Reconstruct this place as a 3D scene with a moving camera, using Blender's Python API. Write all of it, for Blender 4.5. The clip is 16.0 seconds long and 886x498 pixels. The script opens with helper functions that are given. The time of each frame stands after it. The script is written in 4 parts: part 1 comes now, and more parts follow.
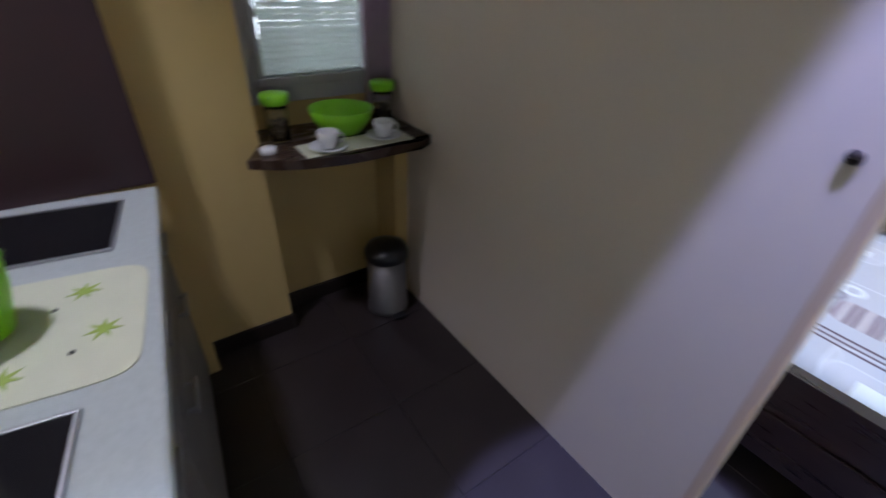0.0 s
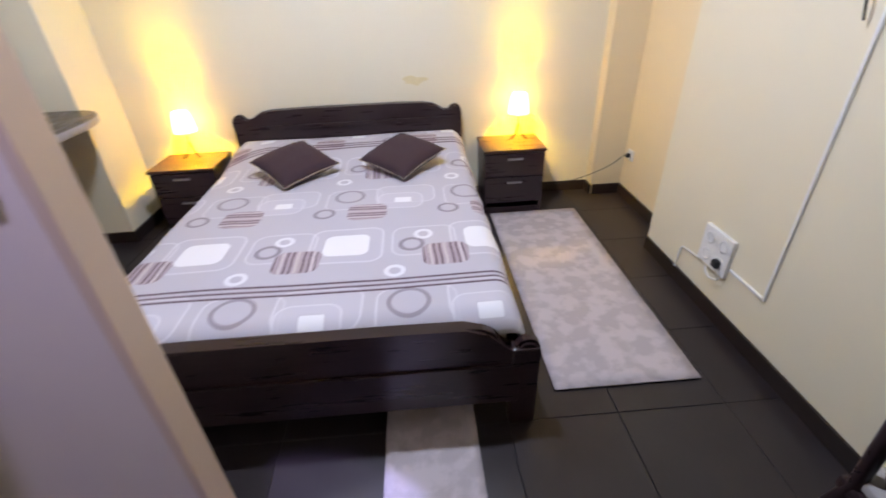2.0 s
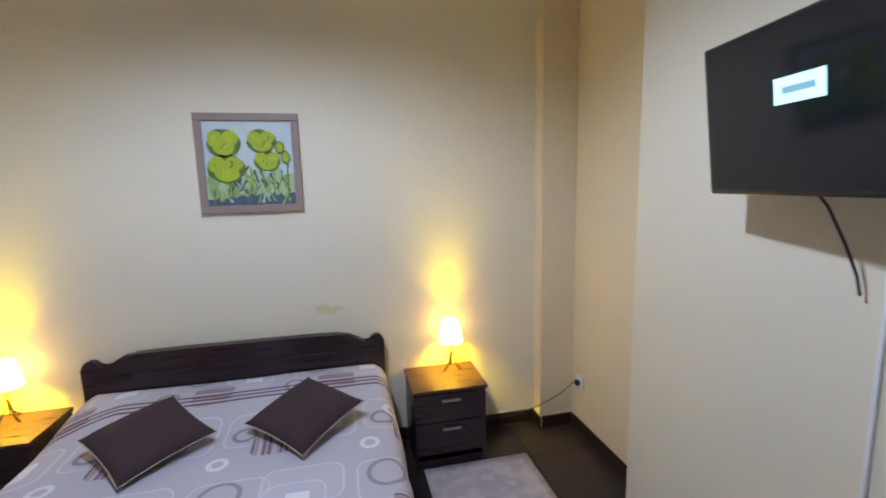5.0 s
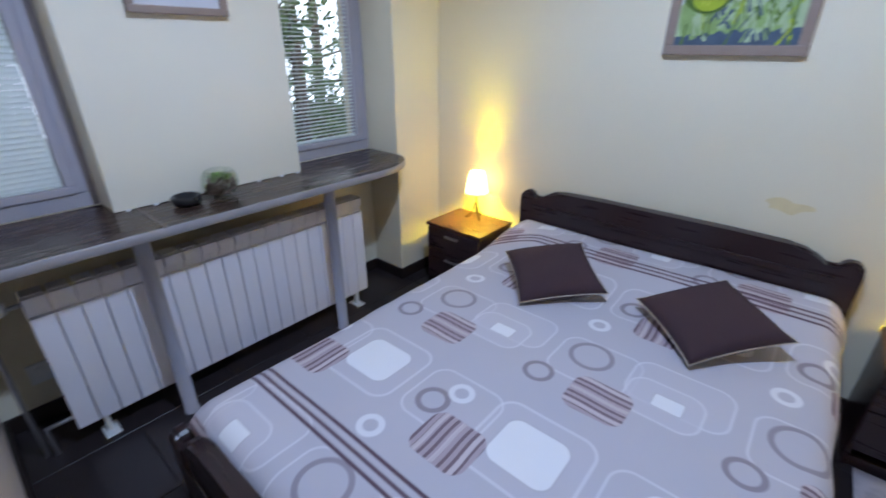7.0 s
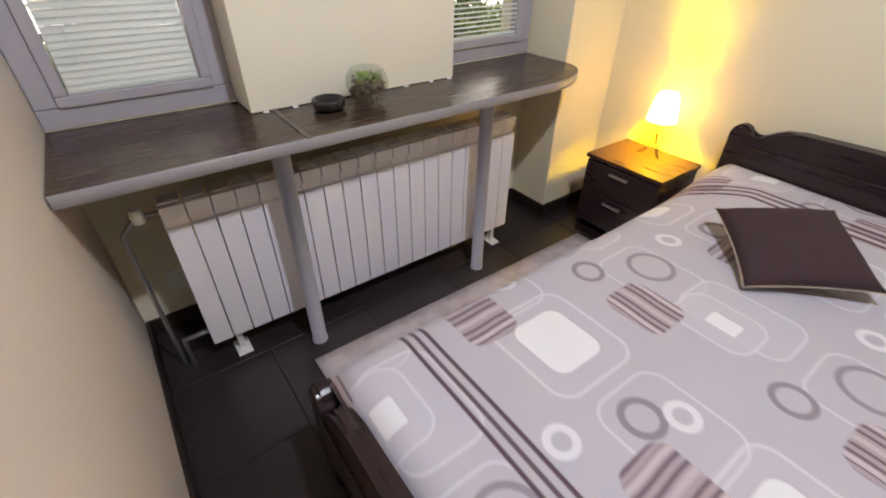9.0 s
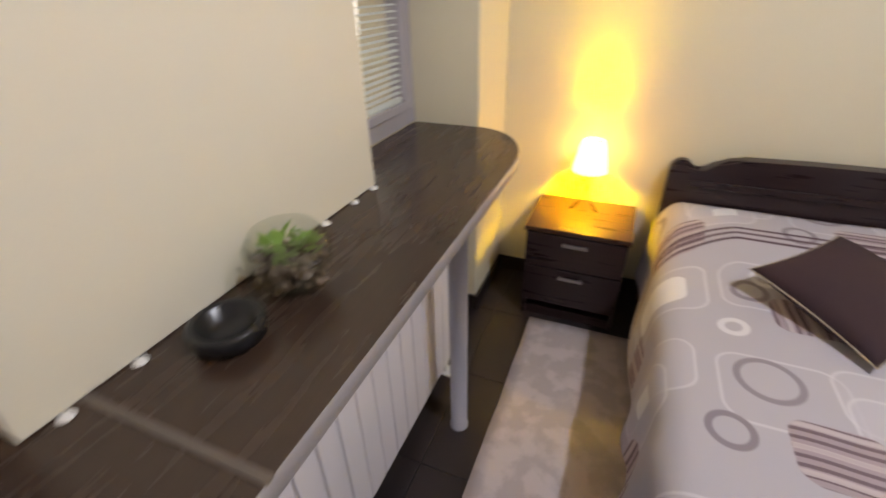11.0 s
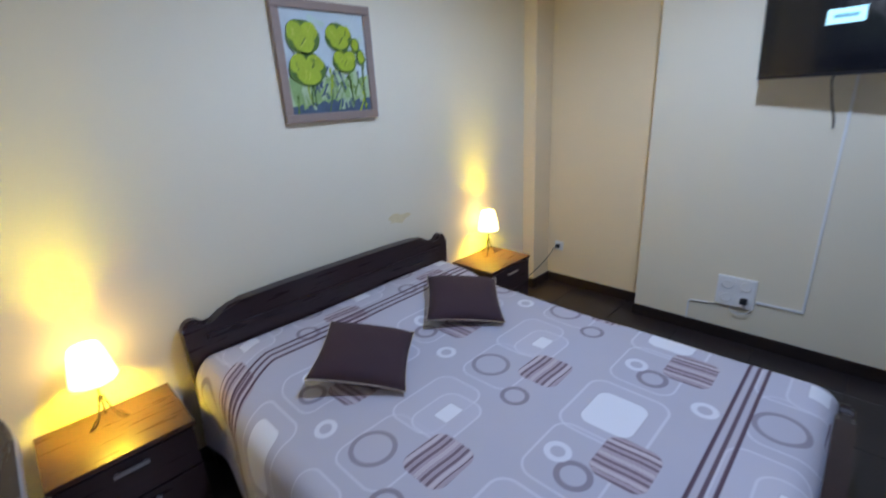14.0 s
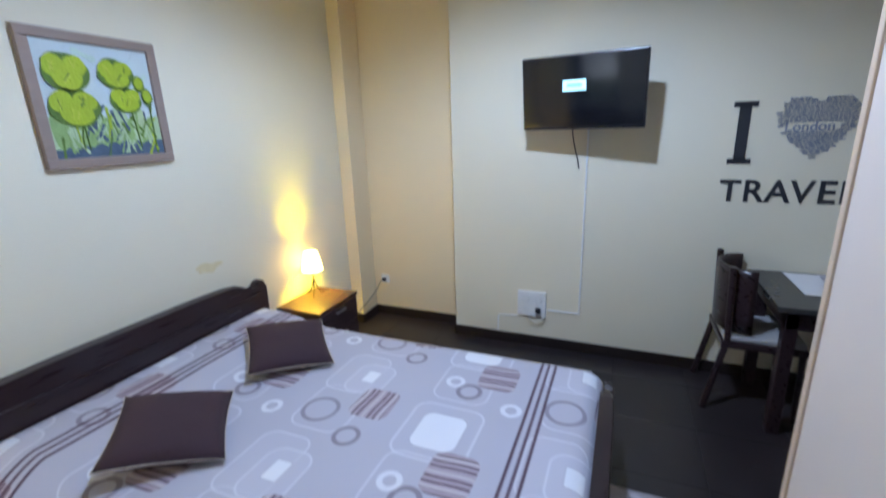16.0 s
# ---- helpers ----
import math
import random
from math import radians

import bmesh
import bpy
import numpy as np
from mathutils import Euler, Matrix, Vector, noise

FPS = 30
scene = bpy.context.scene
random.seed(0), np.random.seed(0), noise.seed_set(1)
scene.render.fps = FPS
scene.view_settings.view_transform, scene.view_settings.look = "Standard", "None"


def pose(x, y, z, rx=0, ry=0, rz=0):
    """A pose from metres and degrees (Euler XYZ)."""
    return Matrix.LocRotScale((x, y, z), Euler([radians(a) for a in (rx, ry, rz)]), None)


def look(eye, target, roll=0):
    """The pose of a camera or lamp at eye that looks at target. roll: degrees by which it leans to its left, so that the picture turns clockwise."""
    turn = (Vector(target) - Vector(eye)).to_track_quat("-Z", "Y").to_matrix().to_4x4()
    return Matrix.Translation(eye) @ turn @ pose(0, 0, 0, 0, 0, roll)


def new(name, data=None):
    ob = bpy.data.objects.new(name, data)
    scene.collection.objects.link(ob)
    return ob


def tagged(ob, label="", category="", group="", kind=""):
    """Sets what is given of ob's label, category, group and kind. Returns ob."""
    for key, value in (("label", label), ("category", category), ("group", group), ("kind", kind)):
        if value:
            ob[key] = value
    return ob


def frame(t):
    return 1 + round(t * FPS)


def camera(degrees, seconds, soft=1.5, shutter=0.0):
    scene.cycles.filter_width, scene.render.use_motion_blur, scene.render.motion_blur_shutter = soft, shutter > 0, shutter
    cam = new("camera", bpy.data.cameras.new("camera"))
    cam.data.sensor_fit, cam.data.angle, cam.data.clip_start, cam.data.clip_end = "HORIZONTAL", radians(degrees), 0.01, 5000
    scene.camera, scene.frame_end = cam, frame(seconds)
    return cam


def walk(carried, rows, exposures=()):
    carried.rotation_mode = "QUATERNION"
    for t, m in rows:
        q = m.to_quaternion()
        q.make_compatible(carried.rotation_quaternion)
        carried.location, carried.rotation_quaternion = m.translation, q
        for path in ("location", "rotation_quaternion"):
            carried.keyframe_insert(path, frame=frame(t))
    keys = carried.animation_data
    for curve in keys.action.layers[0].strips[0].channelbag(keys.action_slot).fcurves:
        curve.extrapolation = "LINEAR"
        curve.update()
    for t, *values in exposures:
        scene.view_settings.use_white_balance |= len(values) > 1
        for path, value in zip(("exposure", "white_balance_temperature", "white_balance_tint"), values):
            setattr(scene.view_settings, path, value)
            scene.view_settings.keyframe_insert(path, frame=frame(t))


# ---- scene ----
cam = camera(90.5, 16.0, soft=1.7, shutter=0.5)
PATH = [
    (0, (0.008, -3.67, 1.535), (-1.342, -2.676, 0.445), 2.8),
    (0.5, (0.128, -3.666, 1.514), (-0.906, -2.26, 0.538), -0.7),
    (1, (0.267, -3.604, 1.515), (-0.282, -1.939, 0.554), -0.7),
    (1.5, (0.406, -3.497, 1.51), (0.172, -1.772, 0.525), -2.6),
    (2, (0.483, -3.335, 1.516), (0.568, -1.624, 0.483), -2.5),
    (2.5, (0.534, -3.198, 1.512), (0.853, -1.518, 0.474), -1.9),
    (3, (0.527, -3.038, 1.561), (1.129, -1.415, 0.56), -1.3),
    (3.2, (0.52, -2.97, 1.581), (1.233, -1.35, 0.65), -2.1),
    (5.3, (0.623, -2.69, 1.681), (0.924, -0.731, 1.41), -0.9),
    (5.5, (0.619, -2.659, 1.666), (0.793, -0.702, 1.295), -0.8),
    (6, (0.681, -2.575, 1.641), (0.318, -0.705, 1.03), -0.4),
    (6.5, (0.622, -2.484, 1.593), (-0.23, -0.839, 0.837), -1.0),
    (7, (0.533, -2.43, 1.584), (-0.645, -1.049, 0.744), 0.1),
    (7.5, (0.491, -2.43, 1.533), (-0.812, -1.255, 0.573), -0.5),
    (8, (0.389, -2.457, 1.48), (-0.983, -1.464, 0.416), -2.0),
    (8.5, (0.239, -2.415, 1.472), (-1.07, -1.474, 0.289), -1.2),
    (8.7, (0.154, -2.395, 1.47), (-1.158, -1.453, 0.292), 0.0),
    (11, (-1.019, -2.114, 1.43), (-1.698, -0.541, 0.398), -1.6),
    (11.5, (-1.069, -2.0, 1.45), (-1.095, -0.272, 0.442), -3.7),
    (12, (-1.095, -2.001, 1.473), (-0.555, -0.307, 0.557), -2.5),
    (12.5, (-1.15, -2.024, 1.528), (-0.317, -0.422, 0.667), -3.6),
    (13, (-1.177, -2.044, 1.529), (-0.186, -0.499, 0.736), -4.0),
    (13.5, (-1.185, -2.05, 1.559), (-0.023, -0.61, 0.799), -3.1),
    (14, (-1.207, -2.084, 1.623), (0.129, -0.744, 0.977), -3.2),
    (14.5, (-1.22, -2.108, 1.669), (0.316, -0.902, 1.238), -3.3),
    (15, (-1.227, -2.127, 1.699), (0.476, -1.121, 1.398), -2.7),
    (15.5, (-1.22, -2.156, 1.684), (0.586, -1.333, 1.434), -2.5),
    (16, (-1.22, -2.182, 1.663), (0.559, -1.44, 1.132), -1.9),
]
EXPOSURES = [(0.0, 0.56, 6100, 17), (0.5, 0.45, 6600, 22), (1.0, 0.6, 6900, 27), (1.5, 0.62, 7000, 28), (2.0, 0.42, 7300, 28), (2.5, 0.2, 7850, 28), (3.2, -0.05, 7150, 26),
             (5.3, -0.3, 6400, 25), (6.0, -0.36, 6050, 24), (7.0, -0.22, 5850, 21), (8.0, 0.06, 7300, 24), (8.7, 0.2, 8100, 25),
             (10.8, 0.03, 9000, 27), (11.5, 0.02, 8400, 25), (12.5, -0.3, 7000, 23), (13.5, -0.38, 6100, 23), (14.0, -0.4, 5800, 22), (14.5, -0.25, 5500, 20), (16.0, -0.02, 5800, 19)]
walk(cam, [(t, look(e, g, r)) for t, e, g, r in PATH], EXPOSURES)

# ---- world and lights ----
world = bpy.data.worlds.new("world")
scene.world = world
world.use_nodes = True
wn = world.node_tree.nodes
sky = wn.new("ShaderNodeTexSky")
sky.sky_type, sky.sun_disc, sky.sun_elevation, sky.sun_rotation = "NISHITA", False, radians(40), radians(120)
world.node_tree.links.new(sky.outputs[0], wn["Background"].inputs[0])
wn["Background"].inputs[1].default_value = 0.15


def lamp(name, kind, m, power, colour, size):
    data = bpy.data.lights.new(name, kind)
    data.energy, data.color = power, colour
    if kind == "SUN":
        data.angle = size
    else:
        data.shadow_soft_size = size
    ob = new(name, data)
    ob.matrix_world = m
    return ob


lamp("sun", "SUN", pose(0, 0, 6, 50, 0, 120), 2.5, (1, 0.95, 0.87), radians(0.5))
# the ceiling downlight of the bedroom
spot = lamp("ceiling_spot", "SPOT", pose(0.22, -1.72, 2.93), 178, (0.57, 0.76, 1.0), 0.06)
spot.data.spot_size, spot.data.spot_blend = radians(158), 0.55
# a narrow cold downlight over the end of the partition
spot = lamp("passage_spot", "SPOT", pose(-0.04, -2.88, 2.95), 360, (0.42, 0.48, 1.0), 0.03)
spot.data.spot_size, spot.data.spot_blend = radians(24.6), 0.2
# a warmer wide fill lamp, added to brighten the worktop and ochre wall
spot = lamp("kitchen_fill", "SPOT", pose(-1.1, -4.16, 2.93), 64, (0.86, 0.88, 1.0), 0.1)
spot.data.spot_size, spot.data.spot_blend = radians(72), 0.7


# ---- materials ----
def material(name, colour, rough=0.6, metal=0.0, vary=0.12, scale=6.0, grain=0.0, bump=0.1, fine=120.0, stretch=(1, 1, 1), rand=0.0, coat=0.0, contrast=0.0):
    """A surface with broad and fine variation of its colour, roughness and relief."""
    m = bpy.data.materials.new(name)
    m.use_nodes = True
    nt = m.node_tree
    n, link = nt.nodes, nt.links.new
    b = n["Principled BSDF"]
    co = n.new("ShaderNodeTexCoord")
    mp = n.new("ShaderNodeMapping")
    mp.inputs["Scale"].default_value = stretch
    link(co.outputs["Object"], mp.inputs[0])
    big, small = n.new("ShaderNodeTexNoise"), n.new("ShaderNodeTexNoise")
    for tex, s, d in ((big, scale, 4), (small, fine, 3)):
        tex.inputs["Scale"].default_value, tex.inputs["Detail"].default_value = s, d
        link(mp.outputs[0], tex.inputs["Vector"])
    mix = n.new("ShaderNodeMix")
    mix.data_type = "RGBA"
    mix.inputs["A"].default_value = (*[c * (1 - vary) for c in colour], 1)
    mix.inputs["B"].default_value = (*[min(1, c * (1 + vary)) for c in colour], 1)
    add = n.new("ShaderNodeMath")
    add.operation = "MULTIPLY_ADD"
    link(small.outputs[0], add.inputs[0])
    add.inputs[1].default_value = grain
    link(big.outputs[0], add.inputs[2])
    last = add.outputs[0]
    if rand:
        info, radd = n.new("ShaderNodeObjectInfo"), n.new("ShaderNodeMath")
        radd.operation, radd.inputs[1].default_value = "MULTIPLY_ADD", rand
        link(info.outputs["Random"], radd.inputs[0])
        link(last, radd.inputs[2])
        last = radd.outputs[0]
    if contrast:
        sharp = n.new("ShaderNodeMapRange")
        sharp.inputs["From Min"].default_value, sharp.inputs["From Max"].default_value = contrast, contrast + 0.12
        link(last, sharp.inputs["Value"])
        last = sharp.outputs[0]
    link(last, mix.inputs["Factor"])
    link(mix.outputs["Result"], b.inputs["Base Color"])
    rg = n.new("ShaderNodeMapRange")
    rg.inputs["To Min"].default_value, rg.inputs["To Max"].default_value = max(0.02, rough - 0.1), min(1, rough + 0.1)
    link(big.outputs[0], rg.inputs["Value"])
    link(rg.outputs[0], b.inputs["Roughness"])
    bp = n.new("ShaderNodeBump")
    bp.inputs["Strength"].default_value, bp.inputs["Distance"].default_value = bump, 0.004
    link(small.outputs[0], bp.inputs["Height"])
    link(bp.outputs[0], b.inputs["Normal"])
    b.inputs["Metallic"].default_value = metal
    b.inputs["Coat Weight"].default_value = coat
    return m


def glowing(name, colour, strength, rough=0.6):
    m = material(name, colour, rough)
    b = m.node_tree.nodes["Principled BSDF"]
    b.inputs["Emission Color"].default_value, b.inputs["Emission Strength"].default_value = (*colour, 1), strength
    return m


def clear(name, colour=(1, 1, 1), rough=0.0, ior=1.45):
    m = bpy.data.materials.new(name)
    m.use_nodes = True
    b = m.node_tree.nodes["Principled BSDF"]
    b.inputs["Base Color"].default_value, b.inputs["Roughness"].default_value = (*colour, 1), rough
    b.inputs["Transmission Weight"].default_value, b.inputs["IOR"].default_value = 1.0, ior
    return m


CREAM = material("cream wall paint", (0.78, 0.71, 0.54), 0.75, vary=0.05, scale=1.3, grain=0.25, bump=0.12, fine=160)
OCHRE = material("ochre wall paint", (0.62, 0.45, 0.19), 0.75, vary=0.06, scale=1.3, grain=0.25, bump=0.12, fine=160)
PIER = material("pale wall paint", (0.78, 0.73, 0.60), 0.75, vary=0.05, scale=1.3, grain=0.25, bump=0.12, fine=160)
CEIL = material("white ceiling paint", (0.8, 0.76, 0.72), 0.85, vary=0.03, scale=2)
# a tone warmer than CREAM, kept to the niche and the pipe casing
PEACH = material("peach cream wall tone", (0.80, 0.66, 0.43), 0.75, vary=0.05, scale=1.3, grain=0.25, bump=0.12, fine=160)
TRIM = material("beige lacquered trim", (0.66, 0.50, 0.36), 0.45, vary=0.08, scale=5)
SKIRT = material("dark brown skirting", (0.022, 0.014, 0.012), 0.35, vary=0.3, scale=8, stretch=(1, 1, 6))
TILE = material("dark brown floor tile", (0.023, 0.017, 0.018), 0.33, vary=0.35, scale=5, grain=0.3, bump=0.05, fine=60, rand=0.15)
GROUT = material("dark grout", (0.012, 0.009, 0.009), 0.9)
WENGE = material("wenge stained wood", (0.022, 0.011, 0.012), 0.3, vary=0.5, scale=4, grain=0.5, bump=0.06, fine=30, stretch=(1, 12, 12))
WENGETOP = material("brown veneer top", (0.055, 0.026, 0.015), 0.3, vary=0.35, scale=4, grain=0.4, bump=0.04, fine=26, stretch=(1, 14, 4))
SHELF = material("dark brown laminate shelf", (0.048, 0.027, 0.019), 0.26, vary=0.3, scale=5, grain=0.5, bump=0.0, fine=40, stretch=(10, 1, 1))
EDGE = material("grey shelf edging", (0.30, 0.28, 0.29), 0.4, vary=0.1)
PVC = material("grey window frame", (0.40, 0.38, 0.42), 0.4, vary=0.08, scale=3)
WHITE = material("white enamel", (0.80, 0.78, 0.84), 0.35, vary=0.03, bump=0.02)
PLASTIC = material("white plastic", (0.8, 0.8, 0.78), 0.4, vary=0.03, bump=0.0)
STEEL = material("brushed steel", (0.42, 0.42, 0.44), 0.45, 1.0, vary=0.1, stretch=(1, 1, 20))
POST = material("grey painted tube", (0.40, 0.40, 0.46), 0.35, vary=0.08)
IRON = material("wrought iron", (0.04, 0.03, 0.025), 0.5, 0.6)
BLACK = material("black plastic", (0.012, 0.012, 0.014), 0.3, vary=0.1, bump=0.0)
SCREEN = material("black screen", (0.006, 0.007, 0.01), 0.05, vary=0.1, bump=0.0)
CUSHION = material("dark plum cloth", (0.045, 0.022, 0.028), 0.9, vary=0.2, scale=9, grain=0.6, bump=0.5, fine=350)
PIPING = material("beige piping", (0.5, 0.42, 0.34), 0.8)
PICFRAME = material("taupe picture frame", (0.30, 0.22, 0.18), 0.5, vary=0.12, scale=12, stretch=(1, 1, 4))
GLASS = clear("clear glass")
THINGLASS = bpy.data.materials.new("thin clear glass")
THINGLASS.use_nodes = True
_n, _l = THINGLASS.node_tree.nodes, THINGLASS.node_tree.links.new
_t, _g, _m = _n.new("ShaderNodeBsdfTransparent"), _n.new("ShaderNodeBsdfGlossy"), _n.new("ShaderNodeMixShader")
_t.inputs["Color"].default_value, _g.inputs["Roughness"].default_value, _m.inputs[0].default_value = (0.93, 0.95, 0.93, 1), 0.03, 0.09
_l(_t.outputs[0], _m.inputs[1])
_l(_g.outputs[0], _m.inputs[2])
_l(_m.outputs[0], _n["Material Output"].inputs["Surface"])
SLAT = material("white blind slat", (0.70, 0.73, 0.71), 0.4, vary=0.04, bump=0.0)
# thin slats let some daylight through
_n, _l = SLAT.node_tree.nodes, SLAT.node_tree.links.new
_t, _m = _n.new("ShaderNodeBsdfTranslucent"), _n.new("ShaderNodeMixShader")
_t.inputs["Color"].default_value = (0.72, 0.80, 0.77, 1)
_m.inputs[0].default_value = 0.4
_l(_n["Principled BSDF"].outputs[0], _m.inputs[1])
_l(_t.outputs[0], _m.inputs[2])
_l(_m.outputs[0], _n["Material Output"].inputs["Surface"])
GREEN = material("lime green plastic", (0.25, 0.65, 0.02), 0.35, vary=0.05, bump=0.0)
CHINA = material("white china", (0.78, 0.78, 0.82), 0.15, vary=0.02, bump=0.0)
COUNTER = material("grey speckled worktop", (0.42, 0.45, 0.45), 0.35, vary=0.12, scale=60, grain=0.5, bump=0.03, fine=300)
MAROON = material("dark maroon panel", (0.035, 0.012, 0.016), 0.4, vary=0.2, scale=3)
HOB = material("black ceramic glass", (0.01, 0.01, 0.012), 0.08, vary=0.1, bump=0.0)
CABINET = material("grey cabinet front", (0.22, 0.21, 0.20), 0.4, vary=0.08)
CURTAIN = material("pink curtain cloth", (0.62, 0.45, 0.58), 0.85, vary=0.08, scale=14, bump=0.2)
LEAF = material("leaf green", (0.09, 0.17, 0.045), 0.5, vary=0.5, scale=3)
BARK = material("bark", (0.09, 0.07, 0.05), 0.9, vary=0.3, scale=9, bump=0.6, fine=40)
GRASS = material("rough grass", (0.07, 0.10, 0.03), 0.95, vary=0.4, scale=1, bump=0.5, fine=40)
LETTER = material("dark grey lettering", (0.03, 0.03, 0.035), 0.5, vary=0.05, bump=0.0)
PALELETTER = material("blue grey lettering", (0.25, 0.27, 0.33), 0.5, vary=0.05, bump=0.0)
STONE = material("brown pebbles", (0.16, 0.11, 0.08), 0.6, vary=0.5, scale=25)
SHADE = material("cream lamp shade cloth", (0.9, 0.78, 0.5), 0.8, vary=0.02, bump=0.2, fine=300)
_b = SHADE.node_tree.nodes["Principled BSDF"]
_b.inputs["Emission Color"].default_value, _b.inputs["Emission Strength"].default_value = (1.0, 0.68, 0.14, 1), 10.0
BULB = glowing("lit bulb", (1.0, 0.75, 0.3), 12)
DIALOG = glowing("lit screen message", (0.55, 0.95, 1.0), 0.9)
DIALOGTEXT = glowing("lit screen lettering", (0.2, 0.45, 0.5), 0.5)


# ---- mesh helpers ----
def put(name, bm, mat, parent=None, smooth=False):
    me = bpy.data.meshes.new(name)
    bmesh.ops.recalc_face_normals(bm, faces=bm.faces)
    if smooth:
        for f in bm.faces:
            f.smooth = True
    bm.to_mesh(me)
    bm.free()
    for one in mat if isinstance(mat, (list, tuple)) else (mat,):
        me.materials.append(one)
    ob = new(name, me)
    ob.parent = parent
    return ob


def add_box(bm, lo, hi, bevel=0.0, seg=2):
    made = bmesh.ops.create_cube(bm, size=1)["verts"]
    for v in made:
        v.co = Vector([(a + b) / 2 + c * (b - a) for a, b, c in zip(lo, hi, v.co)])
    if bevel:
        bmesh.ops.bevel(bm, geom=list({e for v in made for e in v.link_edges}), offset=bevel, segments=seg, profile=0.6, affect="EDGES")


def box(name, lo, hi, mat, parent=None, bevel=0.004, seg=2):
    bm = bmesh.new()
    add_box(bm, lo, hi, bevel, seg)
    return put(name, bm, mat, parent)


def boxes(name, items, mat, parent=None, bevel=0.0):
    bm = bmesh.new()
    for lo, hi in items:
        add_box(bm, lo, hi, bevel)
    return put(name, bm, mat, parent)


def lathe(name, profile, mat, parent=None, at=(0, 0, 0), seg=28, closed=False):
    bm = bmesh.new()
    rings = []
    for r, z in profile:
        rings.append([bm.verts.new((at[0] + r * math.cos(2 * math.pi * i / seg), at[1] + r * math.sin(2 * math.pi * i / seg), at[2] + z)) for i in range(seg)])
    for a, b in zip(rings, rings[1:]):
        for i in range(seg):
            bm.faces.new((a[i], a[(i + 1) % seg], b[(i + 1) % seg], b[i]))
    if closed:
        bm.faces.new(rings[0])
        bm.faces.new(rings[-1])
    return put(name, bm, mat, parent, True)


def tube(name, points, radius, mat, parent=None, cyclic=False):
    cu = bpy.data.curves.new(name, "CURVE")
    cu.dimensions, cu.bevel_depth, cu.bevel_resolution, cu.use_fill_caps = "3D", radius, 3, True
    sp = cu.splines.new("POLY")
    sp.points.add(len(points) - 1)
    for p, q in zip(sp.points, points):
        p.co = (*q, 1)
    sp.use_cyclic_u = cyclic
    cu.materials.append(mat)
    ob = new(name, cu)
    ob.parent = parent
    return ob


def plate(name, outline, thick, mat, parent=None, axis="z", at=0.0, bevel=0.0):
    """A flat piece from an outline of pairs, drawn out along an axis from at to at + thick."""
    bm = bmesh.new()
    order = {"z": lambda a, b, c: (a, b, c), "y": lambda a, b, c: (a, c, b), "x": lambda a, b, c: (c, a, b)}[axis]
    lower = [bm.verts.new(order(a, b, at)) for a, b in outline]
    upper = [bm.verts.new(order(a, b, at + thick)) for a, b in outline]
    caps = [bm.faces.new(lower), bm.faces.new(upper)]
    for i in range(len(outline)):
        j = (i + 1) % len(outline)
        bm.faces.new((lower[i], lower[j], upper[j], upper[i]))
    if bevel:
        bmesh.ops.bevel(bm, geom=list({e for f in caps for e in f.edges}), offset=bevel, segments=2, affect="EDGES")
    return put(name, bm, mat, parent)


def empty(name, at=(0, 0, 0)):
    ob = new(name)
    ob.location = at
    ob.empty_display_size = 0.1
    return ob


def arc(cx, cy, rx, ry, a0, a1, n=12):
    return [(cx + rx * math.cos(radians(a0 + (a1 - a0) * i / n)), cy + ry * math.sin(radians(a0 + (a1 - a0) * i / n))) for i in range(n + 1)]


# ---- plan ----
H = 3.0                      # ceiling
XW = -1.86                   # window plane
XCOL, YCOL = -1.58, -0.42    # column in the north-west corner
XPIER, YP0, YP1 = -1.67, -2.0, -1.09
XTV, YTV = 1.92, -0.97       # television wall and its corner
XN = 2.1                     # wall of the niche
YK, YB = -2.672, -2.6       # partition, kitchen and bedroom faces
XE = -0.105                   # free end of the partition
ZS = 0.935                   # shelf top
YS = -4.45                   # south wall
S = "structure"

tagged(boxes("ceiling", [((-2.1, YS - 0.1, H), (2.3, 0.2, H + 0.1))], CEIL), "white painted plain ceiling of the flat", kind=S)
tagged(box("wall_north", (-2.1, 0, 0), (2.3, 0.2, H), CREAM, bevel=0), "cream painted wall behind the bed headboard", kind=S)
tagged(box("column_northeast", (1.86, -0.11, 0), (XN, 0, H), PEACH, bevel=0.004), "peach cream pipe casing in the corner", kind=S)
tagged(box("wall_niche", (XN, YTV, 0), (2.3, 0, H), PEACH, bevel=0), "peach cream back of the shallow niche", kind=S)
tagged(box("wall_east", (XTV, YS, 0), (2.3, YTV, H), CREAM, bevel=0.003), "cream painted wall that carries the television", kind=S)
tagged(box("wall_south", (-2.1, YS - 0.1, 0), (2.3, YS, H), CREAM, bevel=0), "cream painted wall closing the kitchenette", kind=S)
tagged(boxes("wall_west", [
    ((-2.1, YB, 0), (XW, YCOL, ZS - 0.03)), ((-2.1, YB, 2.35), (XW, YCOL, H)),
    ], CREAM), "cream painted outer wall under and above the windows", kind=S)
tagged(box("column_northwest", (-2.1, YCOL, 0), (XCOL, 0, H), CREAM, bevel=0.004), "cream painted corner column beside the window", kind=S)
tagged(box("window_pier", (-2.1, YP0, ZS), (XPIER, YP1, H), PIER, bevel=0.004), "pale cream wall pier between the two windows", kind=S)
